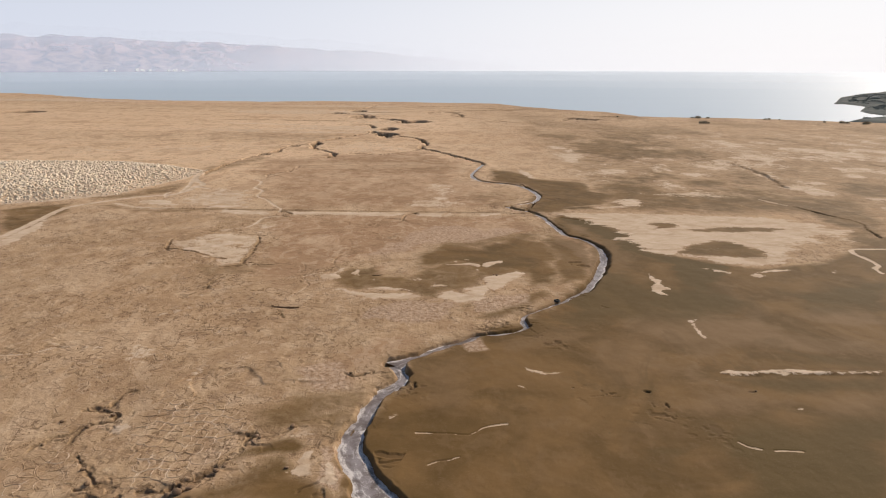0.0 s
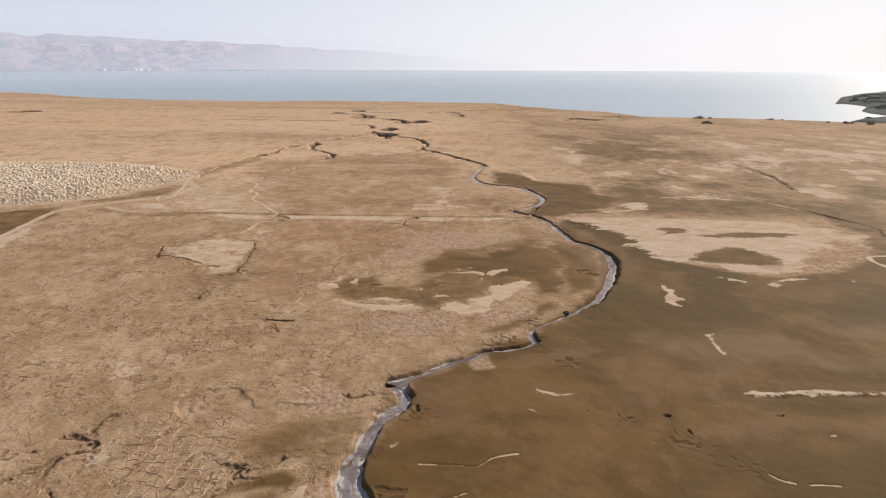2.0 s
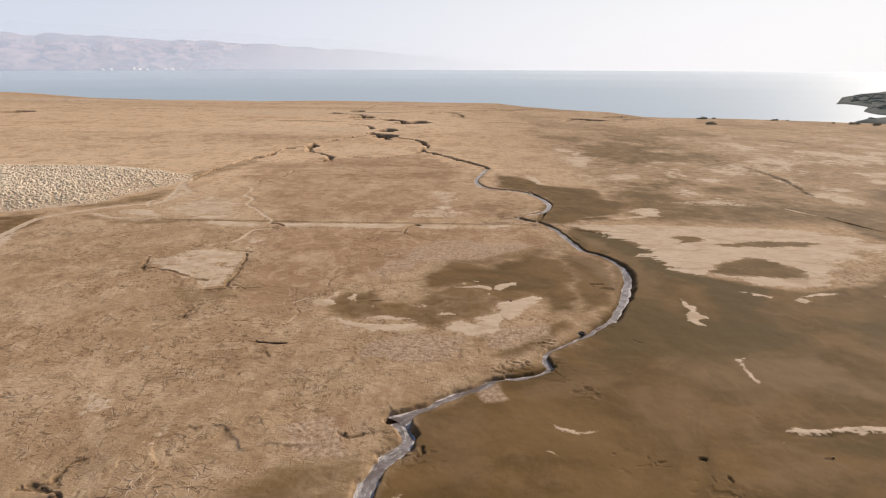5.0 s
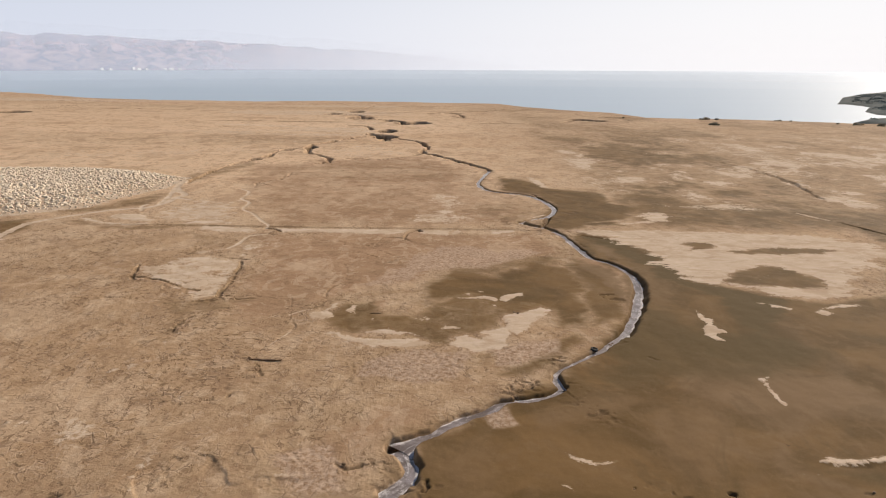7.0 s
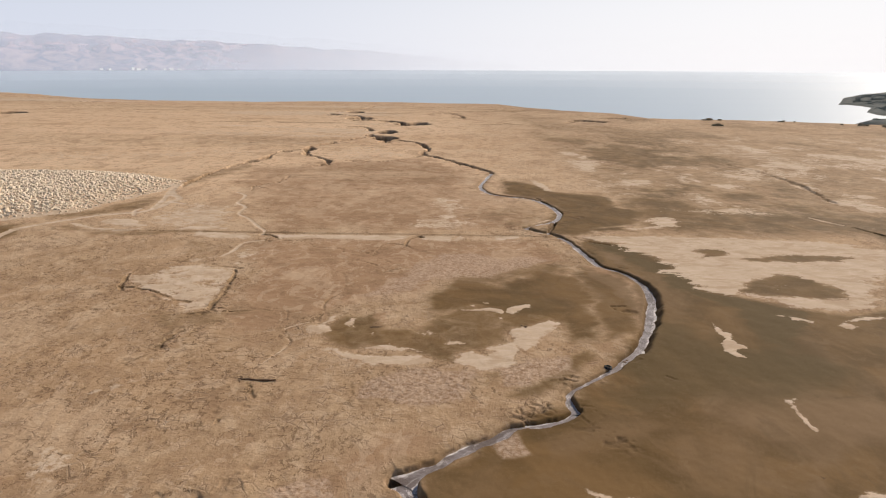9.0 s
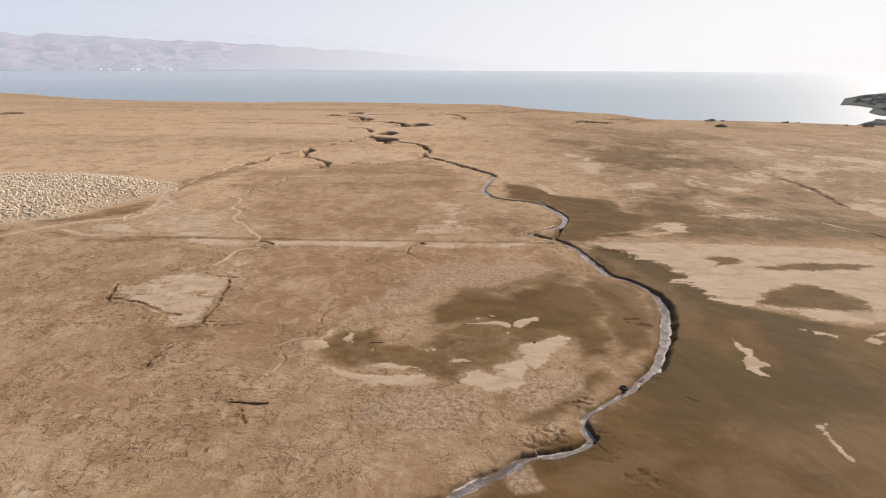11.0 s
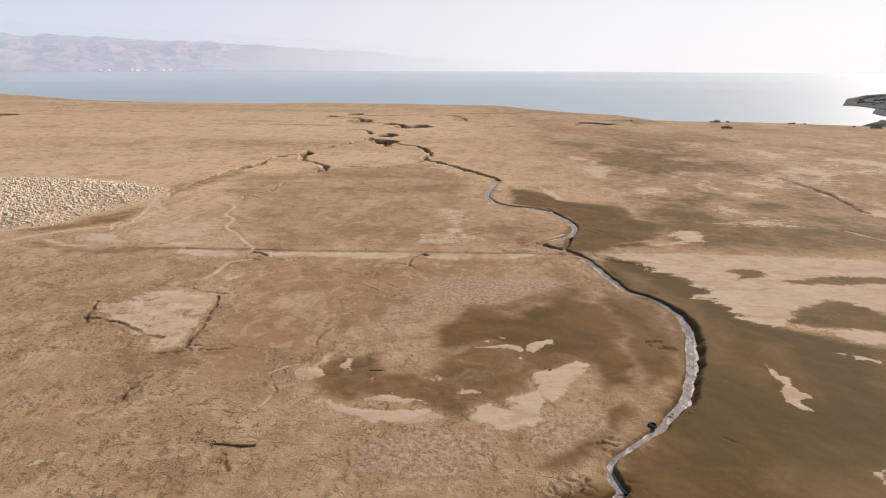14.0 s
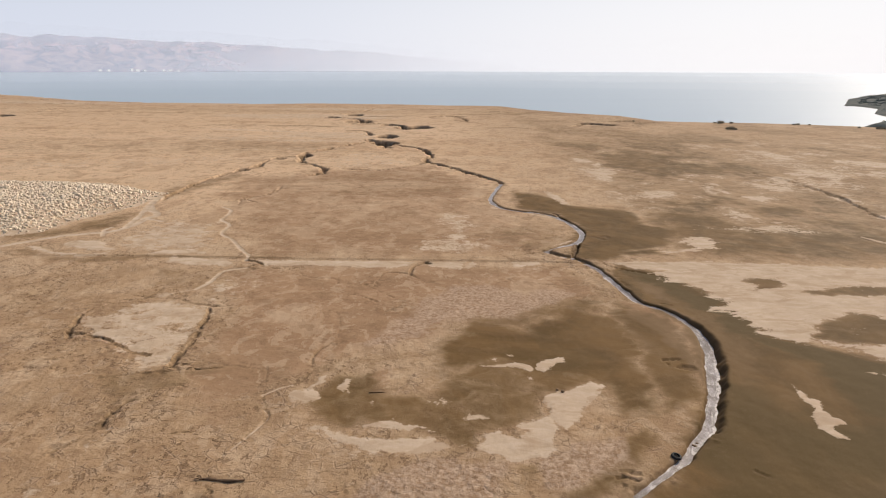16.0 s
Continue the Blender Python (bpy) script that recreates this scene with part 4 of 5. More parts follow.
silt_patch([(29, 49.2), (33.6, 52), (38, 51), (37.1, 47.5), (31.9, 47.4)], 1.2, 0.7)
silt_patch([(-2.7, 39.8), (1.4, 41.8), (2.3, 35.2), (0.4, 32.4), (-1.7, 33.7)], 1.2, 0.5)
silt_patch([(2.5, 33.1), (7.3, 32.9), (8.4, 31.4), (3.7, 30.7)], 1.2, 0.35)
silt_patch([(19.5, 81.2), (22.4, 77.6), (23.1, 70.1), (16.7, 54.4), (18, 63.3)], 1.2, 0.5)
silt_patch([(17.2, 84.7), (19.4, 81.1), (18.8, 76.2), (17.1, 76.9), (16.7, 81)], 0.8, 0.8)
silt_patch([(13, 77.6), (13, 71.9), (14, 67.2), (12.9, 65.1), (11.9, 69.4)], 0.8, 0.5)
silt_patch([(-8, 62.6), (-6.4, 62.7), (-6.1, 58.7), (-7.4, 58.7)], 0.5, 0.7)
STONES = [(-138.8, 126.3), (-91.7, 135.3), (-80.3, 135.4), (-65.1, 135.0), (-49.4, 125.9), (-49.7, 115.5), (-53.4, 105.8), (-54.1, 99.2), (-62.3, 93.1), (-88.9, 82.4)]
# where the crust has split into clean plates
PLATES = [(-17.0, 28.7), (-18.2, 30.6), (-18.0, 33.2), (-16.5, 34.6), (-12.9, 34.8), (-11.5, 32.5), (-11.3, 29.6), (-12.6, 27.4), (-13.9, 26.1), (-15.4, 25.7), (-16.7, 26.3)]
PLATES_WEST = [(-24.1, 28.6), (-22.4, 28.7), (-21.3, 29.4), (-19.3, 27.4), (-18.3, 25), (-21.3, 24.5)]
LEDGE = [(-40.0, 88.9), (-24.0, 88.6), (-5.0, 88.4), (9.5, 88.2)]
SHORE = [(-900, 540), (-497.9, 521.8), (-364.8, 527.4), (-320.8, 502.2), (-278.9, 469.0), (-242.2, 439.9), (-200.4, 424.8), (-124.5, 421.0), (-80.1, 436.0), (-33.5, 434.2), (4.5, 427.8), (34.6, 425.3), (48.5, 390.1), (67.8, 365.5), (87.9, 344.4), (96.1, 307.0), (121.5, 302.0), (158.6, 297.1), (190.4, 279.9), (224.7, 268.0), (420, 220), (900, 150)]
# sinkholes: x, y, radius across, radius along, depth
SINKS = [(-200.5, 297.0, 10, 8, 4.0), (-13.7, 260.2, 7.5, 9, 4.0), (-20.8, 226.8, 3.6, 6, 2.5), (-19.7, 204.5, 3.4, 6, 2.5), (-37.5, 287.6, 5.5, 9, 3.0), (-45.0, 330.0, 4.5, 8, 2.0), (-53.8, 309.0, 4.5, 5, 2.0), (-23.2, 270.6, 5, 4, 2.0), (-37.1, 175.6, 1.8, 3.5, 1.5), (60.7, 289.1, 4, 5, 1.5), (67.6, 283.4, 4, 4, 1.5), (80.4, 306.1, 5, 3, 1.5), (83.1, 291.5, 3, 3, 1.0), (3.1, 323.0, 5, 3, 1.5), (26.3, 366.2, 4, 3, 1.2)]
SINKS += [(-48.4, 134.0, 0.9, 1.8, 1.0), (-45.2, 152.0, 1.6, 2.4, 1.1), (-43.4, 158.0, 1.0, 3.0, 1.0), (-47.0, 144.0, 0.7, 1.8, 0.9), (-42.0, 170.5, 2.2, 1.6, 1.0), (13.3, 35.9, 0.26, 0.22, 0.3), (11.0, 35.6, 0.3, 0.08, 0.15), (14.0, 34.2, 0.12, 0.34, 0.2), (8.5, 36.3, 0.1, 0.12, 0.15), (20.3, 36.1, 0.3, 0.1, 0.1), (-15.0, 45.0, 0.14, 0.3, 0.25)]
# low dark runs of eroded holes on the far flat: x, y, length, turn in degrees
SCARS = [(-150, 330, 60, 4), (-250, 400, 90, -4), (-30, 320, 30, 20), (20, 345, 40, 8), (62, 283, 22, 5), (84, 300, 26, 6), (-10, 380, 50, 4), (-70, 262, 60, 2)]


def ground_fields(x, y):
    """Height of the ground and the zones of its surface at arrays of places."""
    h = -0.0078 * x - 0.0072 * y
    h = h * (1 - smooth(500, 900, np.abs(x)) * 0.6)
    h += 0.10 * value_noise(x, y, 28, 1, 3) + 0.05 * value_noise(x, y, 6, 2, 3) + 0.035 * value_noise(x, y, 1.5, 3, 4)
    pale, damp, crust, silt = (np.zeros_like(x) for _ in range(4))
    bed = np.zeros_like(x)
    wob = value_noise(x, y, 0.9, 5, 3)
    wob2 = value_noise(x, y, 3.5, 6, 2)
    # streaks that run across the flat comb out the edges of the salt
    lane = 0.7 * value_noise(x * 0.5, y, 0.7, 81, 4) + value_noise(x * 0.5, y, 2.4, 82, 4)
    comb_out = 0.7 * value_noise(x * 0.25, y, 0.8, 84, 4) + value_noise(x * 0.3, y, 2.6, 85, 4)
    cove = value_noise(x, y, 2.4, 83, 3)

    for corners, soft, most, comb in PALE:
        drift = comb * comb_out if comb > 1.4 else 0.5 * comb * lane
        d = inside(x + drift + 0.25 * wob, y + 0.4 * comb * cove + 0.25 * wob, corners, 4 * soft + 1)
        pale = np.maximum(pale, most * smooth(2.1 * soft + 0.12, -2.5 * soft - 0.12, d))
    for corners, soft, comb in BARE:
        d = inside(x + comb * comb_out, y + 0.4 * comb * cove, corners, 3 * soft + 1)
        gone = smooth(soft, -soft, d)
        pale *= 1 - 0.85 * gone
        damp = np.maximum(damp, 0.85 * gone)
    for corners, soft, most in DAMP:
        d = inside(x + 0.5 * soft * lane, y, corners, 3 * soft + 1)
        damp = np.maximum(damp, most * smooth(soft, -soft, d + 0.5 * soft * wob2))
    for corners, soft, most in SOAK:
        d = inside(x + 0.6 * soft * lane, y, corners, 3 * soft + 1)
        damp = damp + most * smooth(soft, -soft, d + 0.8 * soft * wob2) * smooth(0.6, 0.9, damp)
    for corners, soft in CRUST:
        d = inside(x, y, corners, 3 * soft + 1)
        crust = np.maximum(crust, smooth(soft, -soft, d + 0.7 * soft * wob2 + 0.3 * soft * wob))
    for corners, soft, most in SILT:
        d = inside(x + 0.8 * soft * lane, y, corners, 3 * soft + 1)
        silt = np.maximum(silt, most * smooth(soft, -soft, d + 0.6 * soft * cove))
    lumpy = crust * (0.028 * value_noise(x, y, 0.5, 8, 3) + 0.015 * value_noise(x, y, 0.22, 9, 1))
    h += lumpy
    h += 0.05 * np.clip(pale - 0.4, 0, 0.3)

    # pits and crumbled edges in the dry mud
    dry = (1 - smooth(0.2, 0.6, damp)) * (1 - smooth(0.3, 0.6, pale)) * (1 - 0.8 * smooth(0.2, 0.7, silt)) * smooth(8, -4, x + 0.1 * (y - 40)) * smooth(12, 22, y)
    worn = smooth(0.0, 0.5, value_noise(x, y, 8.0, 61, 3)) * dry
    pit = smooth(0.36, 0.62, value_noise(x * 0.8, y, 0.6, 62, 3))
    h -= 0.05 * worn * pit
    bed = np.maximum(bed, 0.22 * worn * pit)

    # sheets of crust that break off in ragged low ledges
    torn = smooth(0.0, 0.4, value_noise(x, y, 15.0, 66, 2)) * dry * smooth(78, 62, y)
    torn *= smooth(-1.5, 1.0, np.minimum(inside(x, y, PLATES, 4), 4))
    for scale, high, seed in ((9.0, 0.08, 64), (4.0, 0.05, 67)):
        n = value_noise(x, y * 0.8, scale, seed, 6)
        h += high * torn * smooth(0.0, 0.05, n)
        bed = np.maximum(bed, 0.4 * torn * smooth(-0.08, -0.01, n) * smooth(0.04, 0.01, n) * smooth(0.0, 0.4, wob2))
        pale = np.maximum(pale, 0.4 * torn * smooth(0.0, 0.05, n) * smooth(0.16, 0.06, n) * smooth(0.1, -0.4, wob2))

    # the old track: a low ledge along its far side
    d, side, _ = along(x, y, spline(LEDGE, 4), 30)
    back = (side < 0) & (d < 30)
    h += np.where(back, 0.12 * smooth(0, 0.35, d) * np.exp(-d / 9) , 0)

    # the ridge of dried foam
    d = inside(x, y, FOAM, 1.0)
    h += smooth(0.15, -0.2, d) * (0.08 + 0.10 * wob)
    # a darker, broken band round its edge
    bed = np.maximum(bed, 0.25 * smooth(0.5, 0.1, np.abs(d - 0.25)) * smooth(0.0, 0.5, wob))

    # the mound of stones
    d = inside(x, y, STONES, 12)
    pale = np.maximum(pale, smooth(1.5, -1.5, d))
    h += 1.3 * smooth(0.5, -9, d) + 0.1 * smooth(2, -2, d) * wob2

    for pts, half, depth, wet_dark in GULLIES:
        line = spline(pts, max(0.4, half))
        reach = 6 * half + 1.5
        k = np.nonzero((x > line[:, 0].min() - reach) & (x < line[:, 0].max() + reach) & (y > line[:, 1].min() - reach) & (y < line[:, 1].max() + reach))[0]
        if not len(k):
            continue
        xk, yk = x[k], y[k]
        bend, sway = 0.8 + 4.5 * half, min(1.6, 0.1 + 0.8 * half)
        wx, wy = xk + sway * value_noise(xk, yk, bend, 18, 3), yk + 1.3 * sway * value_noise(xk, yk, bend, 19, 3)
        dk, _, sk = along(wx, wy, line, reach)
        jag = value_noise(xk, yk, 1.5 * half + 0.06, 17, 3)
        dk = dk + half * (0.35 * wob[k] + 0.2 * wob2[k] + 1.0 * jag)
        size = 0.70 + 0.34 * np.sin(sk / (half * 7 + 0.7) + half * 40) + 0.2 * value_noise(xk, yk, 5 * half + 0.5, 20, 2)
        size = np.maximum(size, 0.48 if half < 0.4 else 0.8)
        cut = smooth(half * 1.15, half * 0.4, dk / size)
        h[k] -= depth * cut * size
        h[k] += 0.04 * depth * smooth(half * 4, half * 1.2, dk) * (1 - cut)
        bed[k] = np.maximum(bed[k], wet_dark * smooth(half * 1.1, half * 0.4, dk / size))
        damp[k] = np.maximum(damp[k], 0.3 * smooth(half * 3, half, dk))
        pale[k] *= 1 - smooth(half * 1.6, half, dk)
        if half < 0.4:
            # crumbled mud strewn along the cut
            crumb = smooth(0.16, 0.42, value_noise(xk * 0.8, yk, 0.45, 25, 3)) * smooth(1.7 + 2 * half, 0.2, dk) * smooth(-0.3, 0.3, wob2[k])
            h[k] -= 0.05 * crumb
            bed[k] = np.maximum(bed[k], 0.75 * wet_dark * crumb)
    for pts, half in SALT_RUNS:
        d, side, s = along(x, y, spline(pts, 0.6), 5 * half + 1)
        d = d + half * 0.5 * wob
        h -= 0.05 * smooth(half * 2.0, half * 0.5, d)
        pale = np.maximum(pale, (1.15 + 0.3 * wob2 if half > 0.1 else 0.8 + 0.5 * wob2) * smooth(half * 2.0, half * 0.5, d))
        bed *= 1 - smooth(half * 1.5, half * 0.6, d)

    fret = value_noise(x, y, 0.4, 12, 2)
    nibble = value_noise(x, y, 1.1, 13, 2)
    for k in range(len(BROOK)):
        line, walked, wide = brook_line(k)
        d, side, s = along(x, y, line, 7)
        half = np.interp(s, walked, wide)
        deep = brook_deep(k, s)
        d = d + smooth(0.1, 0.6, d) * 0.2 * wob + np.where(d < 4, 0.05 * fret + 0.11 * nibble, 0)
        steep = (0.3 + 0 * s, 0.26 + 0 * s, 0.22 + 0.55 * smooth(8, 14, s) * (1 - smooth(24, 33, s)), 0.26 + 0 * s)[k]
        right = smooth(half + steep, half + 0.02, d)
        left = 0.8 * smooth(half + 0.3, half, d) + 0.2 * smooth(half + 1.7, half, d)
        cut = np.where(side > 0, right, left)
        h -= deep * cut
        h += np.where(d < 6, 0.06 * smooth(half + 2.4, half + 0.5, d) * (1 - cut), 0)
        near = np.nonzero(d < 3.6)[0]
        fin = value_noise(s[near] + 0.5 * wob[near] + 0.6 * d[near], 40.0 * side[near], 0.42, 15, 2)
        long = half[near] + (1.0, 0.9, 1.9, 0.8)[k] * (0.6 + 0.9 * wob2[near])
        finger = smooth(0.12, 0.45, fin) * smooth(long, half[near] + 0.1, d[near]) * smooth(half[near] + 0.3, half[near] + 0.3 + steep[near], d[near])
        h[near] -= (0.08, 0.08, 0.15, 0.06)[k] * finger
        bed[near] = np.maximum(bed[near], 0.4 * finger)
        # damp water's edge; the right bank is darkened wider, as its shade
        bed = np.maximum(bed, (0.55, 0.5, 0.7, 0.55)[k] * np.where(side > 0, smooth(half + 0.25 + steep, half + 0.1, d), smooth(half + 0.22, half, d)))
        damp = np.maximum(damp, 0.42 * smooth(half + 2.2, half + 0.3, d))
        pale *= 1 - smooth(half + 0.8, half + 0.2, d)
        if k < 2:
            pale = np.maximum(pale, 0.75 * smooth(half + 0.3, half + 0.05, d) * smooth(0.0, 0.5, cove) * (side < 0))

    for cx, cy, rx, ry, depth in SINKS:
        k = np.nonzero((np.abs(x - cx) < 2.2 * rx) & (np.abs(y - cy) < 2.2 * ry))[0]
        r = np.hypot((x[k] - cx) / rx, (y[k] - cy) / ry) + 0.5 * value_noise(x[k], y[k], rx * 1.1, 21, 3)
        h[k] -= depth * (1.0 if rx > 1 else 0.6) * smooth(1.0, 0.62, r)
        # inside of each hole painted dark, standing in for its shade
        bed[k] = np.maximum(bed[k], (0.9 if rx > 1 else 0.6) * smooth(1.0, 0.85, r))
    for cx, cy, length, turn in SCARS:
        a = radians(turn)
        u, v = (x - cx) * math.cos(a) + (y - cy) * math.sin(a), (y - cy) * math.cos(a) - (x - cx) * math.sin(a)
        k = np.nonzero((np.abs(u) < length / 2) & (np.abs(v) < 14))[0]
        w = np.abs(v[k] + 4 * value_noise(u[k], v[k] * 0, 16, 23, 2)) + 2.0 * np.abs(value_noise(x[k], y[k], 9, 24, 2))
        cut = smooth(2.2, 0.8, w) * smooth(length / 2, length / 3, np.abs(u[k]))
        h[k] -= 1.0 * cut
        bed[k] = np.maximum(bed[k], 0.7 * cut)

    # the shore: a short bluff down into the sea
    sh = np.array(SHORE, float)
    edge = np.interp(x, sh[:, 0], sh[:, 1]) + 5 * value_noise(x, y * 0, 22, 31, 3)
    over = y - edge
    h = np.where(over > -6, h * 1.0 - (h + 27.0) * smooth(0, 40, over), h)
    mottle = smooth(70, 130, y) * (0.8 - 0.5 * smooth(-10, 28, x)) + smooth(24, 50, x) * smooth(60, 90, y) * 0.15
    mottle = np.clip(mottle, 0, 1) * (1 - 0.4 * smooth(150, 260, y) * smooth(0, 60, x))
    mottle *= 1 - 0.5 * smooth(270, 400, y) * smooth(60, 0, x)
    # the far flat: salt and damp in long ragged streaks
    far_right = smooth(84, 96, y) * smooth(16, 30, x - 0.02 * y)
    far_left = smooth(120, 170, y) * smooth(10, -40, x)
    band = value_noise(x * 0.8 + 0.3 * cove, y * 0.5, 16, 46, 6)
    spot = value_noise(x * 0.9, y * 0.6, 5.5, 47, 5)
    clear = far_right * (1 - smooth(0.3, 0.7, pale)) * (1 - 0.6 * smooth(0.5, 0.9, damp))
    pale = np.maximum(pale, clear * (0.5 * smooth(-0.1, 0.35, band + 0.6 * spot) * smooth(280, 150, y) + 0.2 * smooth(0.0, 0.4, spot)))
    damp = np.maximum(damp, far_right * (0.46 + 0.3 * smooth(0.0, 0.3, -band - 0.3 * spot)) * (1 - 0.45 * smooth(150, 280, y)))
    h += (0.10 * spot + 0.06 * band) * np.maximum(far_right, far_left)
    pale = np.maximum(pale, far_left * 0.52 * smooth(-0.1, 0.4, value_noise(x * 0.25, y, 30, 48, 4)))
    damp = np.maximum(damp, far_left * 0.30 * smooth(0.08, 0.4, value_noise(x * 0.2, y, 34, 49, 5)))
    return h, pale, damp, crust, mottle, bed, silt


def brook_deep(k, s):
    """How far the brook lies below the flat along a reach."""
    return (0.34 + 0 * s, 0.32 + 0 * s, 0.28 + 0.36 * smooth(7, 14, s) - 0.42 * smooth(22, 33, s), 0.22 + 0 * s)[k]


def brook_line(k):
    """The places along a reach of the brook, how far along it each lies, and half the width of the water there."""
    line = spline(BROOK[k], 0.35)
    s = np.concatenate([[0], np.cumsum(np.hypot(*np.diff(line[:, :2], axis=0).T))])
    return line[:, :2], s, np.maximum(line[:, 2], 0.1)


def mesh_object(name, co, faces, material, parent=None, smooth_shade=True):
    """An object of places (n x 3) and faces (n x 3 or n x 4) arrays."""
    me = bpy.data.meshes.new(name)
    faces = np.asarray(faces, np.int32)
    n, k = faces.shape
    me.vertices.add(len(co))
    me.vertices.foreach_set("co", np.asarray(co, np.float32).ravel())
    me.loops.add(n * k)
    me.loops.foreach_set("vertex_index", faces.ravel())
    me.polygons.add(n)
    me.polygons.foreach_set("loop_start", np.arange(0, n * k, k, dtype=np.int32))
    me.polygons.foreach_set("use_smooth", np.full(n, smooth_shade))
    me.update(calc_edges=True)
    me.materials.append(material)
    ob = new(name, me)
    ob.parent = parent
    return ob


def grid_faces(rows, cols):
    i = np.arange(rows * cols).reshape(rows, cols)
    return np.stack([i[:-1, :-1], i[:-1, 1:], i[1:, 1:], i[1:, :-1]], -1).reshape(-1, 4)


def give_zones(me, pale, damp, crust, mottle, bed, silt):
    zones = me.attributes.new("zones", "FLOAT_COLOR", "POINT")
    zones.data.foreach_set("color", np.stack([pale, damp, crust, mottle], -1).astype(np.float32).ravel())
    me.attributes.new("bed", "FLOAT", "POINT").data.foreach_set("value", bed.astype(np.float32))
    me.attributes.new("silt", "FLOAT", "POINT").data.foreach_set("value", silt.astype(np.float32))


# ---- ground ----
def build_ground():
    near = np.concatenate([np.linspace(-300, -16, 16, endpoint=False), np.linspace(-16, 23, 80, endpoint=False)])
    main = np.exp(np.linspace(np.log(23), np.log(130), 780, endpoint=False))
    far = np.exp(np.linspace(np.log(130), np.log(470), 270, endpoint=False))
    rows = np.concatenate([near, main, far, np.linspace(470, 1100, 50)])
    u = np.concatenate([-np.geomspace(14, 1.05, 26), np.linspace(-1, 1, 961), np.geomspace(1.05, 14, 26)])
    half = 0.71 * np.maximum(rows, 23) + 5.5
    x = (half[:, None] * u[None]).ravel()
    y = np.repeat(rows, len(u))
    h, *zones = ground_fields(x, y)
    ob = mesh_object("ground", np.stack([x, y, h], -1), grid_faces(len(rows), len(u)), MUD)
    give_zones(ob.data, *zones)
    return tagged(ob, "dry and damp brown mud flat with salt patches and gullies", "ground", kind="structure")


ground = build_ground()

# ---- sea ----
ys = np.concatenate([np.linspace(300, 600, 16), np.geomspace(640, 4950, 40)])
xs = np.linspace(-1, 1, 41)
sx, sy = (ys[:, None] * 1.4 + 500) * xs[None], np.repeat(ys[:, None], 41, 1)
sea = mesh_object("sea", np.stack([sx.ravel(), sy.ravel(), (SEA_Z + 15 * smooth(2000, 4900, sy)).ravel()], -1), grid_faces(len(ys), 41), SEA)
tagged(sea, "calm pale blue sea under haze", "sea", kind="structure")


# ---- brook ----
def build_brook(k):
    line, s, wide = brook_line(k)
    way = np.gradient(line, axis=0)
    way /= np.hypot(*way.T)[:, None]
    right = np.stack([way[:, 1], -way[:, 0]], -1)
    half = wide + 0.28
    across = np.linspace(-1, 1, 13)
    p = line[:, None] + right[:, None] * (half[:, None] * across[None])[..., None]
    deep = brook_deep(k, s)
    base = -0.0078 * line[:, 0] - 0.0072 * line[:, 1]
    base += 0.10 * value_noise(line[:, 0], line[:, 1], 28, 1, 3) + 0.05 * value_noise(line[:, 0], line[:, 1], 6, 2, 3)
    z = np.repeat((base - deep + (0.07, 0.07, 0.08, 0.11)[k])[:, None], 13, 1) + 0.015 * value_noise(p[..., 0], p[..., 1], 0.5, 50 + k, 2)
    ob = mesh_object("stream", np.dstack([p, z]).reshape(-1, 3), grid_faces(len(line), 13), BRINE)
    flow = np.stack([np.repeat(s[:, None], 13, 1) + 60 * k, half[:, None] * across[None], np.repeat(np.abs(across)[None], len(s), 0)], -1)
    ob.data.attributes.new("flow", "FLOAT_VECTOR", "POINT").data.foreach_set("vector", flow.astype(np.float32).ravel())
    return tagged(ob, "narrow salty stream, grey water flecked with white salt", "stream", kind="structure")


for k in range(len(BROOK)):
    build_brook(k)


# ---- building blocks for things ----
def part(name, bm, material, parent, label="", smooth_shade=True):
    """Links a bmesh as one mesh object under a thing or a part."""
    me = bpy.data.meshes.new(name)
    bm.to_mesh(me)
    bm.free()
    me.polygons.foreach_set("use_smooth", np.full(len(me.polygons), smooth_shade))
    me.materials.append(material)
    ob = new(name, me)
    ob.parent = parent
    return tagged(ob, label)


def ground_z(x, y):
    return float(ground_fields(np.array([float(x)]), np.array([float(y)]))[0][0])


def tube(points, radii, sides=8, wobble=0.0, seed=0):
    """A bmesh tube along places with a radius at each, closed at both ends."""
    rng = random.Random(seed)
    bm = bmesh.new()
    rings = []
    for i, (p, r) in enumerate(zip(points, radii)):
        a, b = Vector(points[max(0, i - 1)]), Vector(points[min(len(points) - 1, i + 1)])
        q = (b - a).to_track_quat("Z", "Y")
        ring = []
        for k in range(sides):
            t = 2 * math.pi * k / sides
            rr = r * (1 + wobble * rng.uniform(-1, 1))
            ring.append(bm.verts.new(Vector(p) + q @ Vector((rr * math.cos(t), rr * math.sin(t), 0))))
        rings.append(ring)
    for u, v in zip(rings[:-1], rings[1:]):
        for k in range(sides):
            bm.faces.new((u[k], u[(k + 1) % sides], v[(k + 1) % sides], v[k]))
    bm.faces.new(rings[0][::-1])
    bm.faces.new(rings[-1])
    return bm


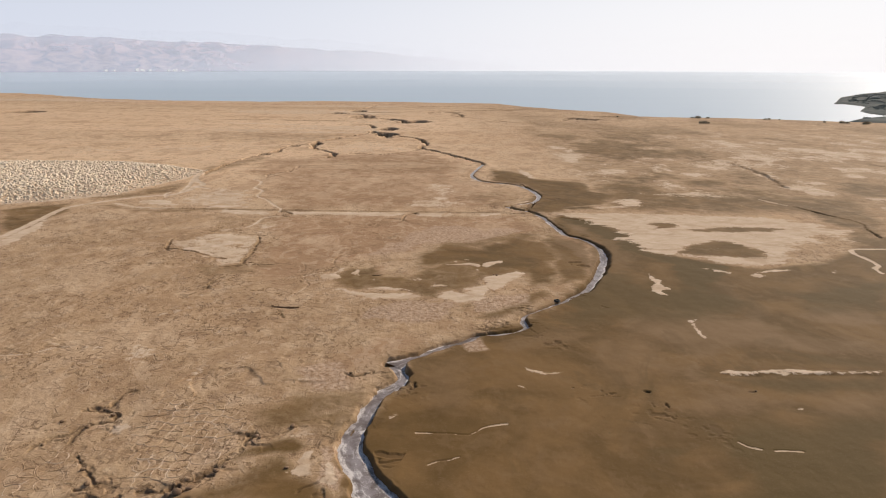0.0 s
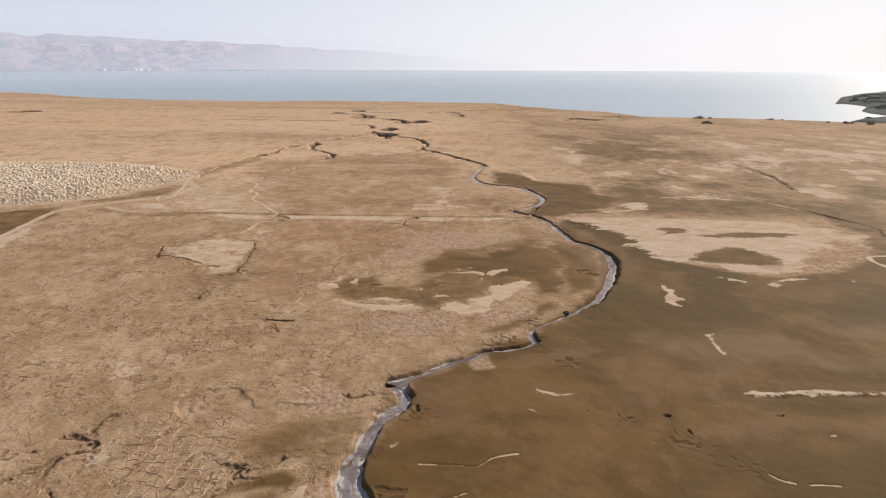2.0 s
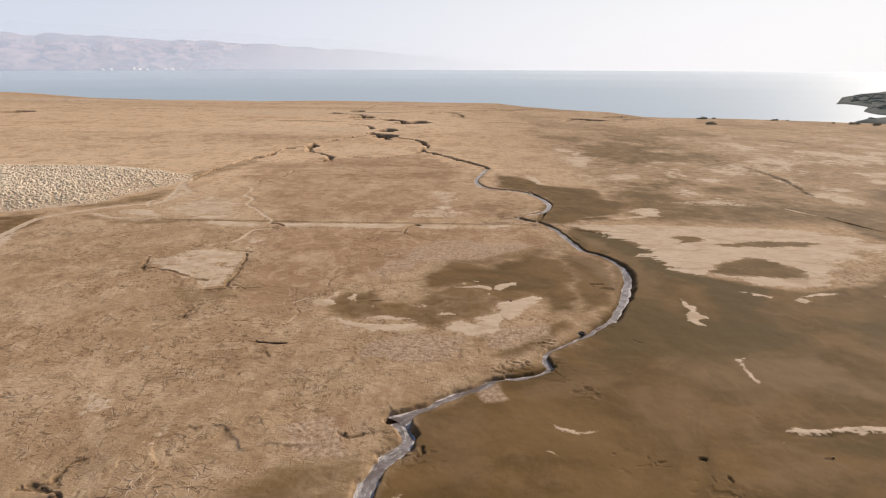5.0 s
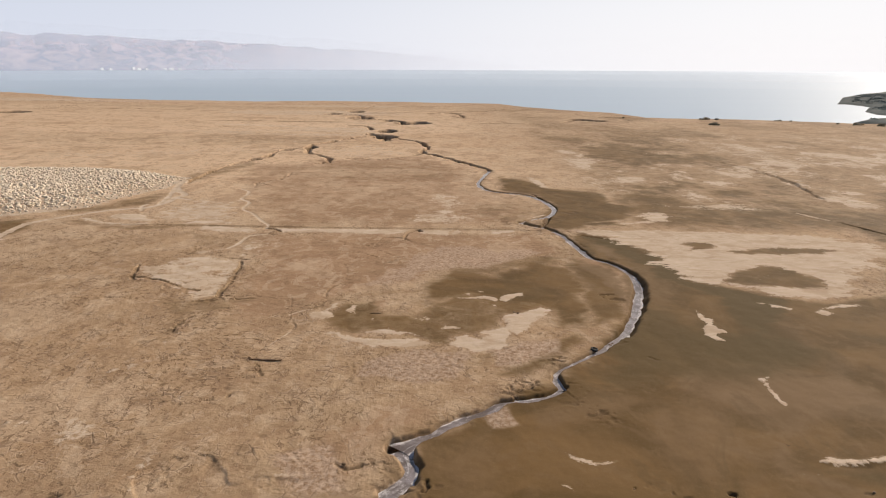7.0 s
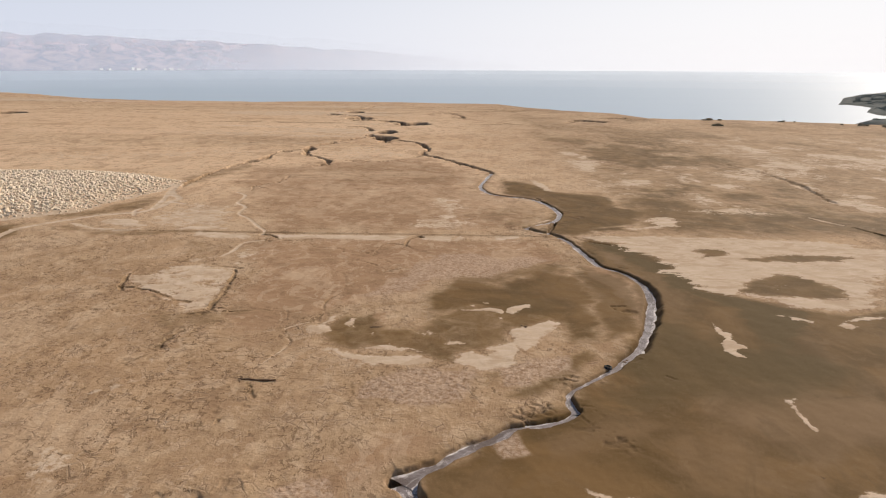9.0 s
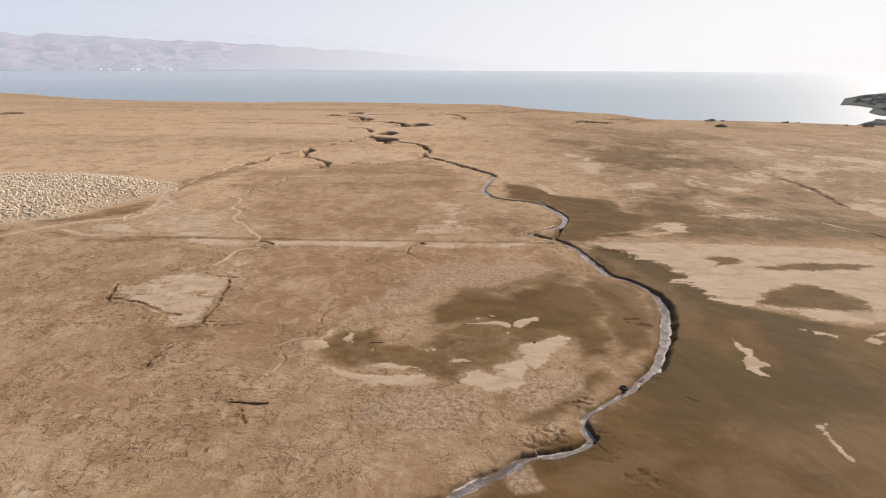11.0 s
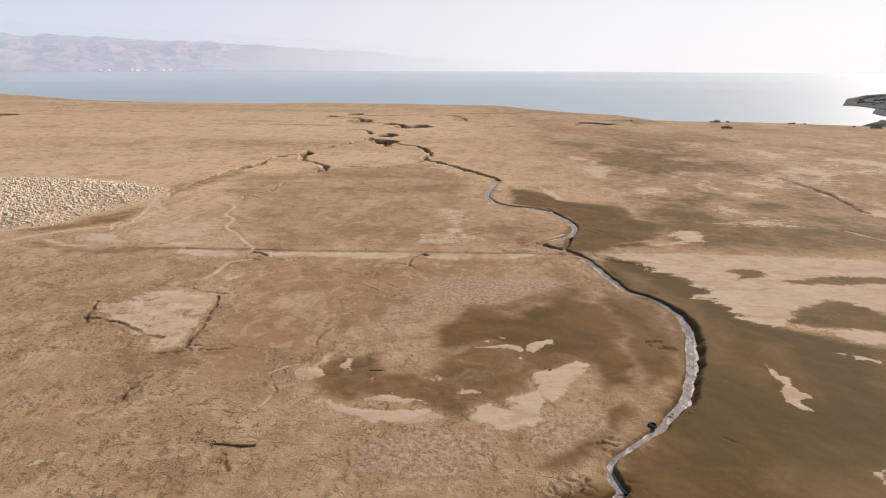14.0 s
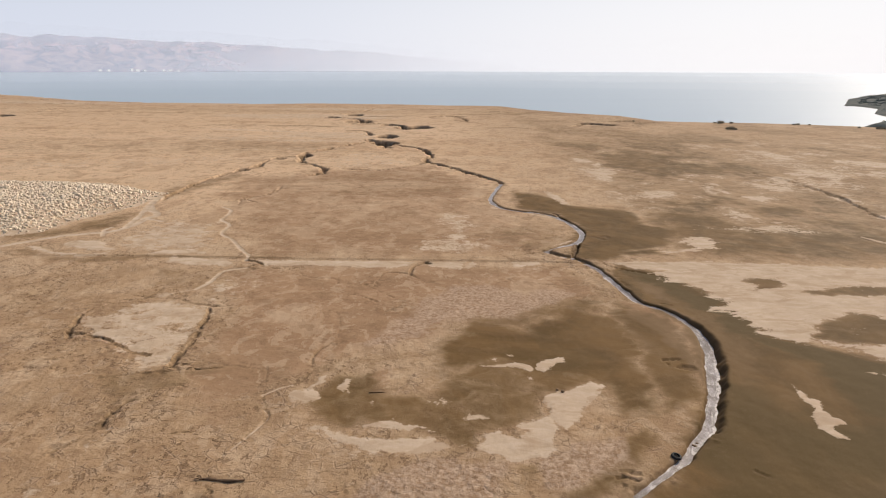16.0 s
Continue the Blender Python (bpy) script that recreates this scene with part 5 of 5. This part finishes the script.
def lump(size, seed, squash=0.6, detail=2):
    """A bmesh clod: a rough, flattened stone resting on z = 0."""
    bm = bmesh.new()
    bmesh.ops.create_icosphere(bm, subdivisions=detail, radius=size / 2)
    off = Vector((seed * 3.7, seed * 1.3, seed * 7.1))
    for v in bm.verts:
        n = v.co.normalized()
        k = 1 + 0.35 * noise.noise(n * 1.6 + off) + 0.15 * noise.noise(n * 4.5 + off)
        v.co = Vector((n.x * k, n.y * k * 0.8, n.z * k * squash)) * size / 2
    low = min(v.co.z for v in bm.verts)
    for v in bm.verts:
        v.co.z -= low + 0.05 * size
    return bm


def leaf_cloud(rng, n, rx, ry, rz, leaf):
    """Small leaf quads filling an uneven dome: places and faces arrays."""
    u = rng.normal(size=(n, 3))
    u /= np.linalg.norm(u, axis=1)[:, None]
    r = rng.uniform(0.45, 1.0, n) ** 0.6
    r *= 1 + 0.3 * np.sin(u[:, 0] * 5 + rng.uniform(0, 6)) * np.cos(u[:, 1] * 4)
    c = u * r[:, None] * (rx, ry, rz)
    c[:, 2] = np.abs(c[:, 2])
    a = rng.normal(size=(n, 3))
    a /= np.linalg.norm(a, axis=1)[:, None]
    b = np.cross(a, rng.normal(size=(n, 3)))
    b /= np.linalg.norm(b, axis=1)[:, None]
    size = leaf * rng.uniform(0.6, 1.4, n)[:, None]
    co = np.stack([c - a * size, c + b * size * 0.45, c + a * size, c - b * size * 0.45], 1).reshape(-1, 3)
    return co, np.arange(4 * n).reshape(-1, 4)


# ---- stones of the mound ----
def build_stones():
    """The loose pale stones that cover the mound, one rough twelve-cornered lump each."""
    rng = np.random.default_rng(5)
    bm = bmesh.new()
    bmesh.ops.create_icosphere(bm, subdivisions=1, radius=1)
    base, faces = np.array([v.co for v in bm.verts]), np.array([[v.index for v in f.verts] for f in bm.faces])
    bm.free()
    gx, gy = np.meshgrid(np.arange(-112, -47, 0.43), np.arange(84, 137, 0.56))
    x, y = (gx + rng.uniform(-0.3, 0.3, gx.shape)).ravel(), (gy + rng.uniform(-0.4, 0.4, gy.shape)).ravel()
    d = inside(x, y, STONES, 10)
    keep = (d + 1.2 * value_noise(x, y, 4, 71, 2) < -0.3) & (rng.uniform(0, 1, x.shape) < np.clip(0.35 - 0.2 * d, 0.35, 0.96))
    x, y, d = x[keep], y[keep], d[keep]
    z = ground_fields(x, y)[0]
    n = len(x)
    size = rng.uniform(0.16, 0.36, n) * np.clip(0.65 - 0.08 * d, 0.65, 1)
    size *= np.where(rng.uniform(0, 1, n) > 0.96, 1.5, 1.0)
    turn = rng.uniform(0, 6.28, n)
    k = 1 + rng.uniform(-0.28, 0.28, (n, len(base)))
    co = base[None] * k[..., None] * size[:, None, None] * np.stack([np.ones(n), rng.uniform(0.6, 0.9, n), rng.uniform(0.5, 0.85, n)], -1)[:, None]
    c, s = np.cos(turn)[:, None], np.sin(turn)[:, None]
    co = np.stack([co[..., 0] * c - co[..., 1] * s + x[:, None], co[..., 0] * s + co[..., 1] * c + y[:, None], co[..., 2] + (z + size * 0.25)[:, None]], -1)
    f = (faces[None] + (np.arange(n) * len(base))[:, None, None]).reshape(-1, 3)
    ob = mesh_object("stones", co.reshape(-1, 3), f, ROCK, smooth_shade=False)
    tagged(ob, "loose pale stones heaped over a low mound", "stones", kind="stuff")


build_stones()


# ---- far shore ----
def build_ridge(name, radius, heights, seed, material):
    """A mountain chain on an arc round the flat; heights runs from its far left end to where it sinks into the haze."""
    n, m = 260, 26
    az = np.radians(np.linspace(-46, 9, n))
    top = np.interp(np.linspace(0, 1, n), np.linspace(0, 1, len(heights)), heights)
    v = np.linspace(0, 1, m)
    a, t = np.meshgrid(az, v, indexing="ij")
    ridge = 1 + 0.10 * value_noise(a * 60, t * 0, 1.7, seed, 4)
    r = radius - 330 * (1 - t) + 0 * a
    fold = value_noise(a * 42, t * 1.3, 0.9, seed + 1, 4)
    z = SEA_Z - 2 + top[:, None] * ridge * (t ** 0.8) * (1 + 0.22 * fold * (1 - t) * 2)
    r = r + 130 * fold * t * (1 - t) * 2
    ob = mesh_object(name, np.stack([r * np.sin(a), r * np.cos(a), z], -1).reshape(-1, 3), grid_faces(n, m), material)
    return tagged(ob, "hazy mountains beyond the sea", "mountains", kind="structure")


# Bluish and pinkish tints and see-through carry the haze of both ranges.
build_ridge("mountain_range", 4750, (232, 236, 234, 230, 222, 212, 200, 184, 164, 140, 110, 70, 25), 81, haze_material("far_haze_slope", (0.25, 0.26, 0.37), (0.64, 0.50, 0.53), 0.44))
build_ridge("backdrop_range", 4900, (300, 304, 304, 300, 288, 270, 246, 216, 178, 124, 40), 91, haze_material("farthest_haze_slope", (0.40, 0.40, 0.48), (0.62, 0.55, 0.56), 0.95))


FAR_WHITE = haze_material("white_walls_in_haze", (0.88, 0.87, 0.86), (0.93, 0.92, 0.91), 0.28)


def far_building(az, width, height, depth):
    """A plain white block with a parapet, rows of windows and a roof hut."""
    r = 4330
    base = new("white_building")
    base.matrix_world = pose(r * math.sin(radians(az)), r * math.cos(radians(az)), 0.7, 0, 0, 80)
    bm = bmesh.new()
    bmesh.ops.create_cube(bm, size=1, matrix=Matrix.Translation((0, 0, height / 2 - 3)) @ Matrix.Diagonal((width, depth, height + 6, 1)))
    bmesh.ops.bevel(bm, geom=list(bm.edges), offset=0.4, segments=1, affect="EDGES")
    part("wall", bm, FAR_WHITE, base, smooth_shade=False)
    bm = bmesh.new()
    bmesh.ops.create_cube(bm, size=1, matrix=Matrix.Translation((width * 0.2, 0, height + 1.2)) @ Matrix.Diagonal((width * 0.25, depth * 0.6, 2.4, 1)))
    part("roof_hut", bm, FAR_WHITE, base, smooth_shade=False)
    tagged(base, "white building on the far shore below mountains", "building", "white buildings on the far shore")


for az, w, hgt in ((-28.2, 26, 5), (-27.6, 18, 4), (-25.95, 22, 13), (-25.55, 30, 7), (-25.0, 22, 4), (-23.6, 24, 4), (-23.1, 36, 5), (-22.5, 22, 3)):
    far_building(az, 1.1 * w, 0.8 * hgt, 8)


# ---- haze over the horizon ----
def build_haze(radius, top, thin, low, high):
    """A glowing shell painted as haze all round, thinning upwards from low to high; thin is how much of what lies
    behind shows at its foot.
    """
    m = Mat("haze_glow")
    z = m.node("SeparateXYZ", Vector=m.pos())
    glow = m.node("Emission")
    # the painted glow is brighter to the right, towards the sun
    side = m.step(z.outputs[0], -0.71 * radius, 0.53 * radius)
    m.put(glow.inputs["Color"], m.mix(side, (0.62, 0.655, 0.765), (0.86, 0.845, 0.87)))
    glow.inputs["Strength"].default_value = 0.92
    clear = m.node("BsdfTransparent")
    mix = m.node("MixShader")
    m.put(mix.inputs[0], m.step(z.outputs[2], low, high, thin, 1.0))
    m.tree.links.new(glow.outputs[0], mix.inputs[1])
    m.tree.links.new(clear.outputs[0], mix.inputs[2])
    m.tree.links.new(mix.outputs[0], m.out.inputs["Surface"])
    n, rows = 96, 12
    a, t = np.meshgrid(np.linspace(0, 2 * math.pi, n), np.linspace(-60, top, rows), indexing="ij")
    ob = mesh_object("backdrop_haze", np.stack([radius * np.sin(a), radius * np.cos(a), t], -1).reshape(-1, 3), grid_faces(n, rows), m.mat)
    ob.visible_shadow = False
    tagged(ob, "glowing shell painted as pale haze low over the horizon", "backdrop", kind="structure")


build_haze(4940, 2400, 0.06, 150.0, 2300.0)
# nearer glowing shells veil the far sea and soften its horizon
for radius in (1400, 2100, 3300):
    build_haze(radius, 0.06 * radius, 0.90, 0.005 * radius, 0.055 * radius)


# ---- headland ----
def build_headland():
    gx, gy = np.meshgrid(np.linspace(260, 1300, 200), np.linspace(400, 1300, 190))
    x, y = gx.ravel(), gy.ravel()
    d = inside(x, y, [(441, 721), (459, 727), (457, 705), (450, 679), (399, 610), (384, 572), (385, 545)] + [(560, 620), (1400, 500), (1400, 1350), (900, 1250), (560, 900)], 500)
    low = inside(x, y, [(300, 470), (338, 502), (363, 514)] + [(420, 520), (700, 520), (700, 420), (330, 420)], 100)
    hgt = SEA_Z - 4 + 5.4 * smooth(8, -10, d) + 9.0 * smooth(-20, -150, d) + 5.0 * smooth(-120, -420, d) + (1.6 * value_noise(x, y, 60, 95, 4) + 0.7 * value_noise(x, y, 12, 96, 2)) * smooth(4, -30, d)
    hgt = np.maximum(hgt, SEA_Z - 4 + 7.0 * smooth(10, -8, low) + 0.8 * value_noise(x, y, 20, 97, 3))
    ob = mesh_object("headland", np.stack([x, y, hgt], -1), grid_faces(190, 200), HILL)
    tagged(ob, "dark scrubby headland reaching into the sea", "headland", kind="structure")
    rng = np.random.default_rng(8)
    cos, faces, count = [], [], 0
    for _ in range(5200):
        i = rng.integers(0, len(x))
        if min(d[i], low[i]) > -5 or hgt[i] < SEA_Z + 1.5 or x[i] > 0.9 * y[i]:
            continue
        s = rng.uniform(1.2, 2.6) * (1.6 if rng.uniform() > 0.93 else 1)
        co, f = leaf_cloud(rng, 44, s * 2.2, s * 2.2, s * 0.8, 0.7)
        cos.append(co + (x[i] + rng.uniform(-2, 2), y[i] + rng.uniform(-2, 2), hgt[i] - 0.2))
        faces.append(f + count)
        count += len(co)
    tagged(mesh_object("headland_scrub", np.vstack(cos), np.vstack(faces), DARK_SCRUB), "dark green scrub covering the headland", "scrub", kind="stuff")


build_headland()


# ---- shrubs along the shore ----
def build_shrub(size, seed):
    rng = np.random.default_rng(seed)
    base = new("shrub")
    for k in range(4):
        a = k * 1.57 + rng.uniform(-0.4, 0.4)
        top = (0.5 * size * math.cos(a), 0.5 * size * math.sin(a), 0.75 * size)
        part("stem", tube([(0, 0, -0.2), (top[0] * 0.4, top[1] * 0.4, top[2] * 0.5), top], (0.05 * size, 0.035 * size, 0.012 * size), 6, 0.1, seed + k), WOOD, base)
    co, f = leaf_cloud(rng, 420, size * 0.95, size * 0.8, size, 0.13 * size)
    mesh_object("crown", co, f, SCRUB, base)
    return tagged(base, "dusty dark green shrub on the flat near the shore", "shrub", "shrubs near the shore")


rng = random.Random(4)
shrub = build_shrub(1.6, 3)
shrub.matrix_world = pose(111.5, 268.0, ground_z(111.5, 268.0)) @ Matrix.Diagonal((1.0, 1.0, 0.75, 1))
for x, y, k in ((110.2, 268.6, 0.5), (113.0, 267.6, 0.4), (118.5, 299.5, 0.4), (120.6, 299.0, 0.7), (122.2, 300.0, 0.5), (126.0, 299.5, 0.45), (151.0, 294.5, 0.35),
                (152.5, 294.0, 0.5), (157.0, 293.0, 0.35), (171.0, 281.0, 0.4), (176.5, 277.0, 0.7), (178.8, 276.5, 0.5), (184.5, 273.0, 0.8), (186.2, 274.0, 0.6), (193.0, 269.0, 0.9), (83.5, 303.0, 0.3)):
    c = copy_thing(shrub, pose(x, y, ground_z(x, y), 0, 0, rng.uniform(0, 360)))
    c.scale = (k * 1.5, k * 1.3, k)


# ---- things lying on the flat ----
def build_tyre():
    """An old car tyre lying on its side, half filled with silt."""
    base = new("tyre")
    prof = [(0.20, 0.02), (0.215, 0.0), (0.27, -0.005), (0.31, 0.01), (0.33, 0.04), (0.335, 0.10), (0.33, 0.16), (0.31, 0.19), (0.27, 0.205), (0.215, 0.2), (0.20, 0.18), (0.25, 0.15), (0.27, 0.1), (0.25, 0.05)]
    n, co = 40, []
    for i in range(n):
        a = 2 * math.pi * i / n
        co += [(r * math.cos(a), r * math.sin(a), z) for r, z in prof]
    k = len(prof)
    f = [(i * k + j, ((i + 1) % n) * k + j, ((i + 1) % n) * k + (j + 1) % k, i * k + (j + 1) % k) for i in range(n) for j in range(k)]
    mesh_object("carcass", np.array(co), np.array(f), RUBBER, base)
    bm = bmesh.new()
    for i in range(36):
        for row, z in enumerate((0.05, 0.10, 0.15)):
            a = 360 * (i + 0.5 * (row % 2)) / 36
            bmesh.ops.create_cube(bm, size=1, matrix=pose(0, 0, z, 0, 0, a) @ pose(0.336, 0, 0) @ Matrix.Diagonal((0.014, 0.042, 0.036, 1)))
    part("tread", bm, RUBBER, base, smooth_shade=False)
    base.matrix_world = pose(10.3, 52.5, ground_z(10.3, 52.5) - 0.05, 4, 6, 20) @ Matrix.Scale(0.82, 4)
    tagged(base, "old black car tyre lying by the stream", "tyre")


def build_driftwood():
    base = new("driftwood")
    trunk = [(0, 0, 0.08), (0.5, 0.06, 0.07), (1.0, -0.02, 0.06), (1.5, -0.10, 0.08), (2.0, -0.04, 0.07), (2.35, 0.02, 0.09)]
    part("trunk", tube(trunk, (0.035, 0.075, 0.05, 0.08, 0.06, 0.045), 9, 0.55, 3), WOOD, base)
    for k, (p, q, r) in enumerate((((0.15, 0, 0.1), (-0.12, 0.16, 0.24), 0.05), ((0.1, 0, 0.1), (-0.22, -0.06, 0.16), 0.045), ((0.5, 0, 0.1), (0.42, 0.2, 0.2), 0.032), ((0.05, 0, 0.1), (-0.16, 0.05, 0.26), 0.04))):
        mid = tuple((a + b) / 2 + 0.04 for a, b in zip(p, q))
        part("branch", tube([p, mid, q], (r, r * 0.7, r * 0.3), 6, 0.15, k), WOOD, base)
    base.matrix_world = pose(-15.2, 50.05, ground_z(-14.0, 50.0) - 0.02)
    tagged(base, "dark weathered driftwood trunk lying on cracked mud", "driftwood")
    stick = new("stick")
    part("stem", tube([(0, 0, 0.03), (0.35, 0.05, 0.04), (0.7, 0.04, 0.04), (1.05, 0.1, 0.03)], (0.025, 0.035, 0.03, 0.015), 7, 0.15, 9), WOOD, stick)
    stick.matrix_world = pose(-7.5, 59.1, ground_z(-7.0, 59.1))
    tagged(stick, "thin dark stick lying on damp mud", "stick")


build_tyre()
build_driftwood()

rng = random.Random(11)
for i, (x, y, size) in enumerate(((-13.2, 25.4, 0.5), (-12.7, 25.7, 0.34), (-13.6, 25.2, 0.3), (-11.9, 27.1, 0.36), (-11.6, 27.5, 0.22), (-10.8, 30.4, 0.38), (-10.5, 30.2, 0.24), (-20.9, 33.2, 0.34), (-20.0, 32.4, 0.3),
                                  (-20.8, 31.1, 0.36), (-22.6, 31.6, 0.3), (-22.3, 29.3, 0.26), (-18.8, 27.1, 0.3), (-17.9, 25.9, 0.36), (-8.9, 31.3, 0.34), (-8.3, 27.4, 0.26), (11.95, 54.0, 0.3), (12.2, 54.3, 0.24), (11.6, 53.6, 0.18),
                                  (5.3, 59.4, 0.3), (5.0, 59.7, 0.2), (20.6, 36.2, 0.16), (8.5, 36.3, 0.16), (-6.5, 38.0, 0.24))):
    ob = part("clod", lump(size, i), CLOD, None)
    ob.matrix_world = pose(x, y, ground_z(x, y) - 0.02, 0, 0, rng.uniform(0, 360))
    tagged(ob, "dark lump of dried mud lying on the flat", "clod", "lumps of dried mud")


# ---- mud plates, curled at their edges ----
def build_plates():
    rng = np.random.default_rng(21)
    pitch = 0.74
    nx, ny = int(42 / pitch), int(56 / pitch)
    px = -38 + (np.arange(nx)[None] + rng.uniform(0.06, 0.94, (ny, nx))) * pitch
    py = 22 + (np.arange(ny)[:, None] + rng.uniform(0.06, 0.94, (ny, nx))) * pitch
    _, pale, damp, crust, _, bed, silt = (a.reshape(ny, nx) for a in ground_fields(px.ravel(), py.ravel()))
    patch = value_noise(px, py, 9.0, 77, 3)
    chosen = np.minimum(inside(px.ravel(), py.ravel(), PLATES, 60), inside(px.ravel(), py.ravel(), PLATES_WEST, 60)).reshape(ny, nx)
    want = ((patch > 0.12) | (chosen < 0)) & (damp < 0.3) & (pale < 0.3) & (bed < 0.25) & (silt < 0.4)
    want &= (np.abs(px) < 0.735 * py + 6) & ~((chosen > 0) & (rng.uniform(0, 1, px.shape) < 0.3))
    rings, picked = [], []
    for j in range(2, ny - 2):
        for i in range(2, nx - 2):
            if not want[j, i]:
                continue
            cx, cy = px[j, i], py[j, i]
            poly = [(-1, -1), (1, -1), (1, 1), (-1, 1)]
            for b in (-2, -1, 0, 1, 2):
                for a in (-2, -1, 0, 1, 2):
                    if a or b:
                        dx, dy = px[j + b, i + a] - cx, py[j + b, i + a] - cy
                        lim = (dx * dx + dy * dy) / 2
                        out = []
                        for p, q in zip(poly, poly[1:] + poly[:1]):
                            sp, sq = p[0] * dx + p[1] * dy - lim, q[0] * dx + q[1] * dy - lim
                            if sp <= 0:
                                out.append(p)
                            if (sp < 0) != (sq < 0) and sp != sq:
                                t = sp / (sp - sq)
                                out.append((p[0] + t * (q[0] - p[0]), p[1] + t * (q[1] - p[1])))
                        poly = out
            ring = []
            for p, q in zip(poly, poly[1:] + poly[:1]):
                gap = math.hypot(p[0] - q[0], p[1] - q[1])
                if gap > 0.05:
                    ring.append(p)
                if gap > 0.25:
                    mx, my = (p[0] + q[0]) / 2, (p[1] + q[1]) / 2
                    bow = 0.16 * math.sin(37 * (cx + mx) + 53 * (cy + my))
                    ring.append((mx + bow * (q[1] - p[1]) * (1 if (q[0] - p[0], q[1] - p[1]) > (0, 0) else -1), my - bow * (q[0] - p[0]) * (1 if (q[0] - p[0], q[1] - p[1]) > (0, 0) else -1)))
            if len(ring) > 3:
                rings.append((cx, cy, np.array(ring)))
                picked.append(chosen[j, i] < -0.2)
    order = [k for k in range(len(rings)) if picked[k]][:300]
    single = set(order)

    def shell(k):
        cx, cy, ring = rings[k]
        n = len(ring)
        rise = (0.022 if picked[k] else 0.008) * rng.uniform(0.5, 1.3)
        lift = rise * (1 + 0.5 * rng.uniform(-1, 1, n))
        low = ring * 0.999
        top = ring * 0.93
        inner = ring * 0.8
        xy = np.vstack([low, top, inner, [[0, 0]]]) + (cx, cy)
        dz = np.concatenate([np.full(n, -0.01 if picked[k] else -0.05), lift, np.full(n, 0.008), [0.012]])
        a, b = np.arange(n), (np.arange(n) + 1) % n
        f = [(p, q, q + n) for p, q in zip(a, b)] + [(p, q + n, p + n) for p, q in zip(a, b)]
        f += [(p + n, q + n, q + 2 * n) for p, q in zip(a, b)] + [(p + n, q + 2 * n, p + 2 * n) for p, q in zip(a, b)]
        f += [(p + 2 * n, q + 2 * n, 3 * n) for p, q in zip(a, b)]
        return xy, dz, np.array(f)

    def link(name, keys):
        xy, dz, faces, count = [], [], [], 0
        for k in keys:
            p, d, f = shell(k)
            xy.append(p)
            dz.append(d)
            faces.append(f + count)
            count += len(p)
        xy, dz = np.vstack(xy), np.concatenate(dz)
        h, *zones = ground_fields(xy[:, 0], xy[:, 1])
        rim = np.concatenate([np.repeat([0.55, 0.7, 0.0, 0.0] if picked[k] else [0.0, 0.42, 0.0, 0.0], [len(rings[k][2])] * 3 + [1]) for k in keys])
        zones[0] = np.maximum(zones[0], rim * (0.75 + 0.5 * value_noise(xy[:, 0], xy[:, 1], 2.5, 78, 2)))
        return np.column_stack([xy, h + dz]), np.vstack(faces), zones

    co, faces, zones = link("rest", [k for k in range(len(rings)) if k not in single])
    rest = mesh_object("mud_crust", co, faces, MUD, ground, False)
    give_zones(rest.data, *zones)
    tagged(rest, kind="stuff")
    co, faces, zones = link("near", order)
    at, fat = 0, 0
    for k in order:
        n = 3 * len(rings[k][2]) + 1
        nf = 5 * len(rings[k][2])
        ob = mesh_object("mud_plate", co[at:at + n], faces[fat:fat + nf] - at, MUD, ground, False)
        give_zones(ob.data, *(z[at:at + n] for z in zones))
        at, fat = at + n, fat + nf


build_plates()
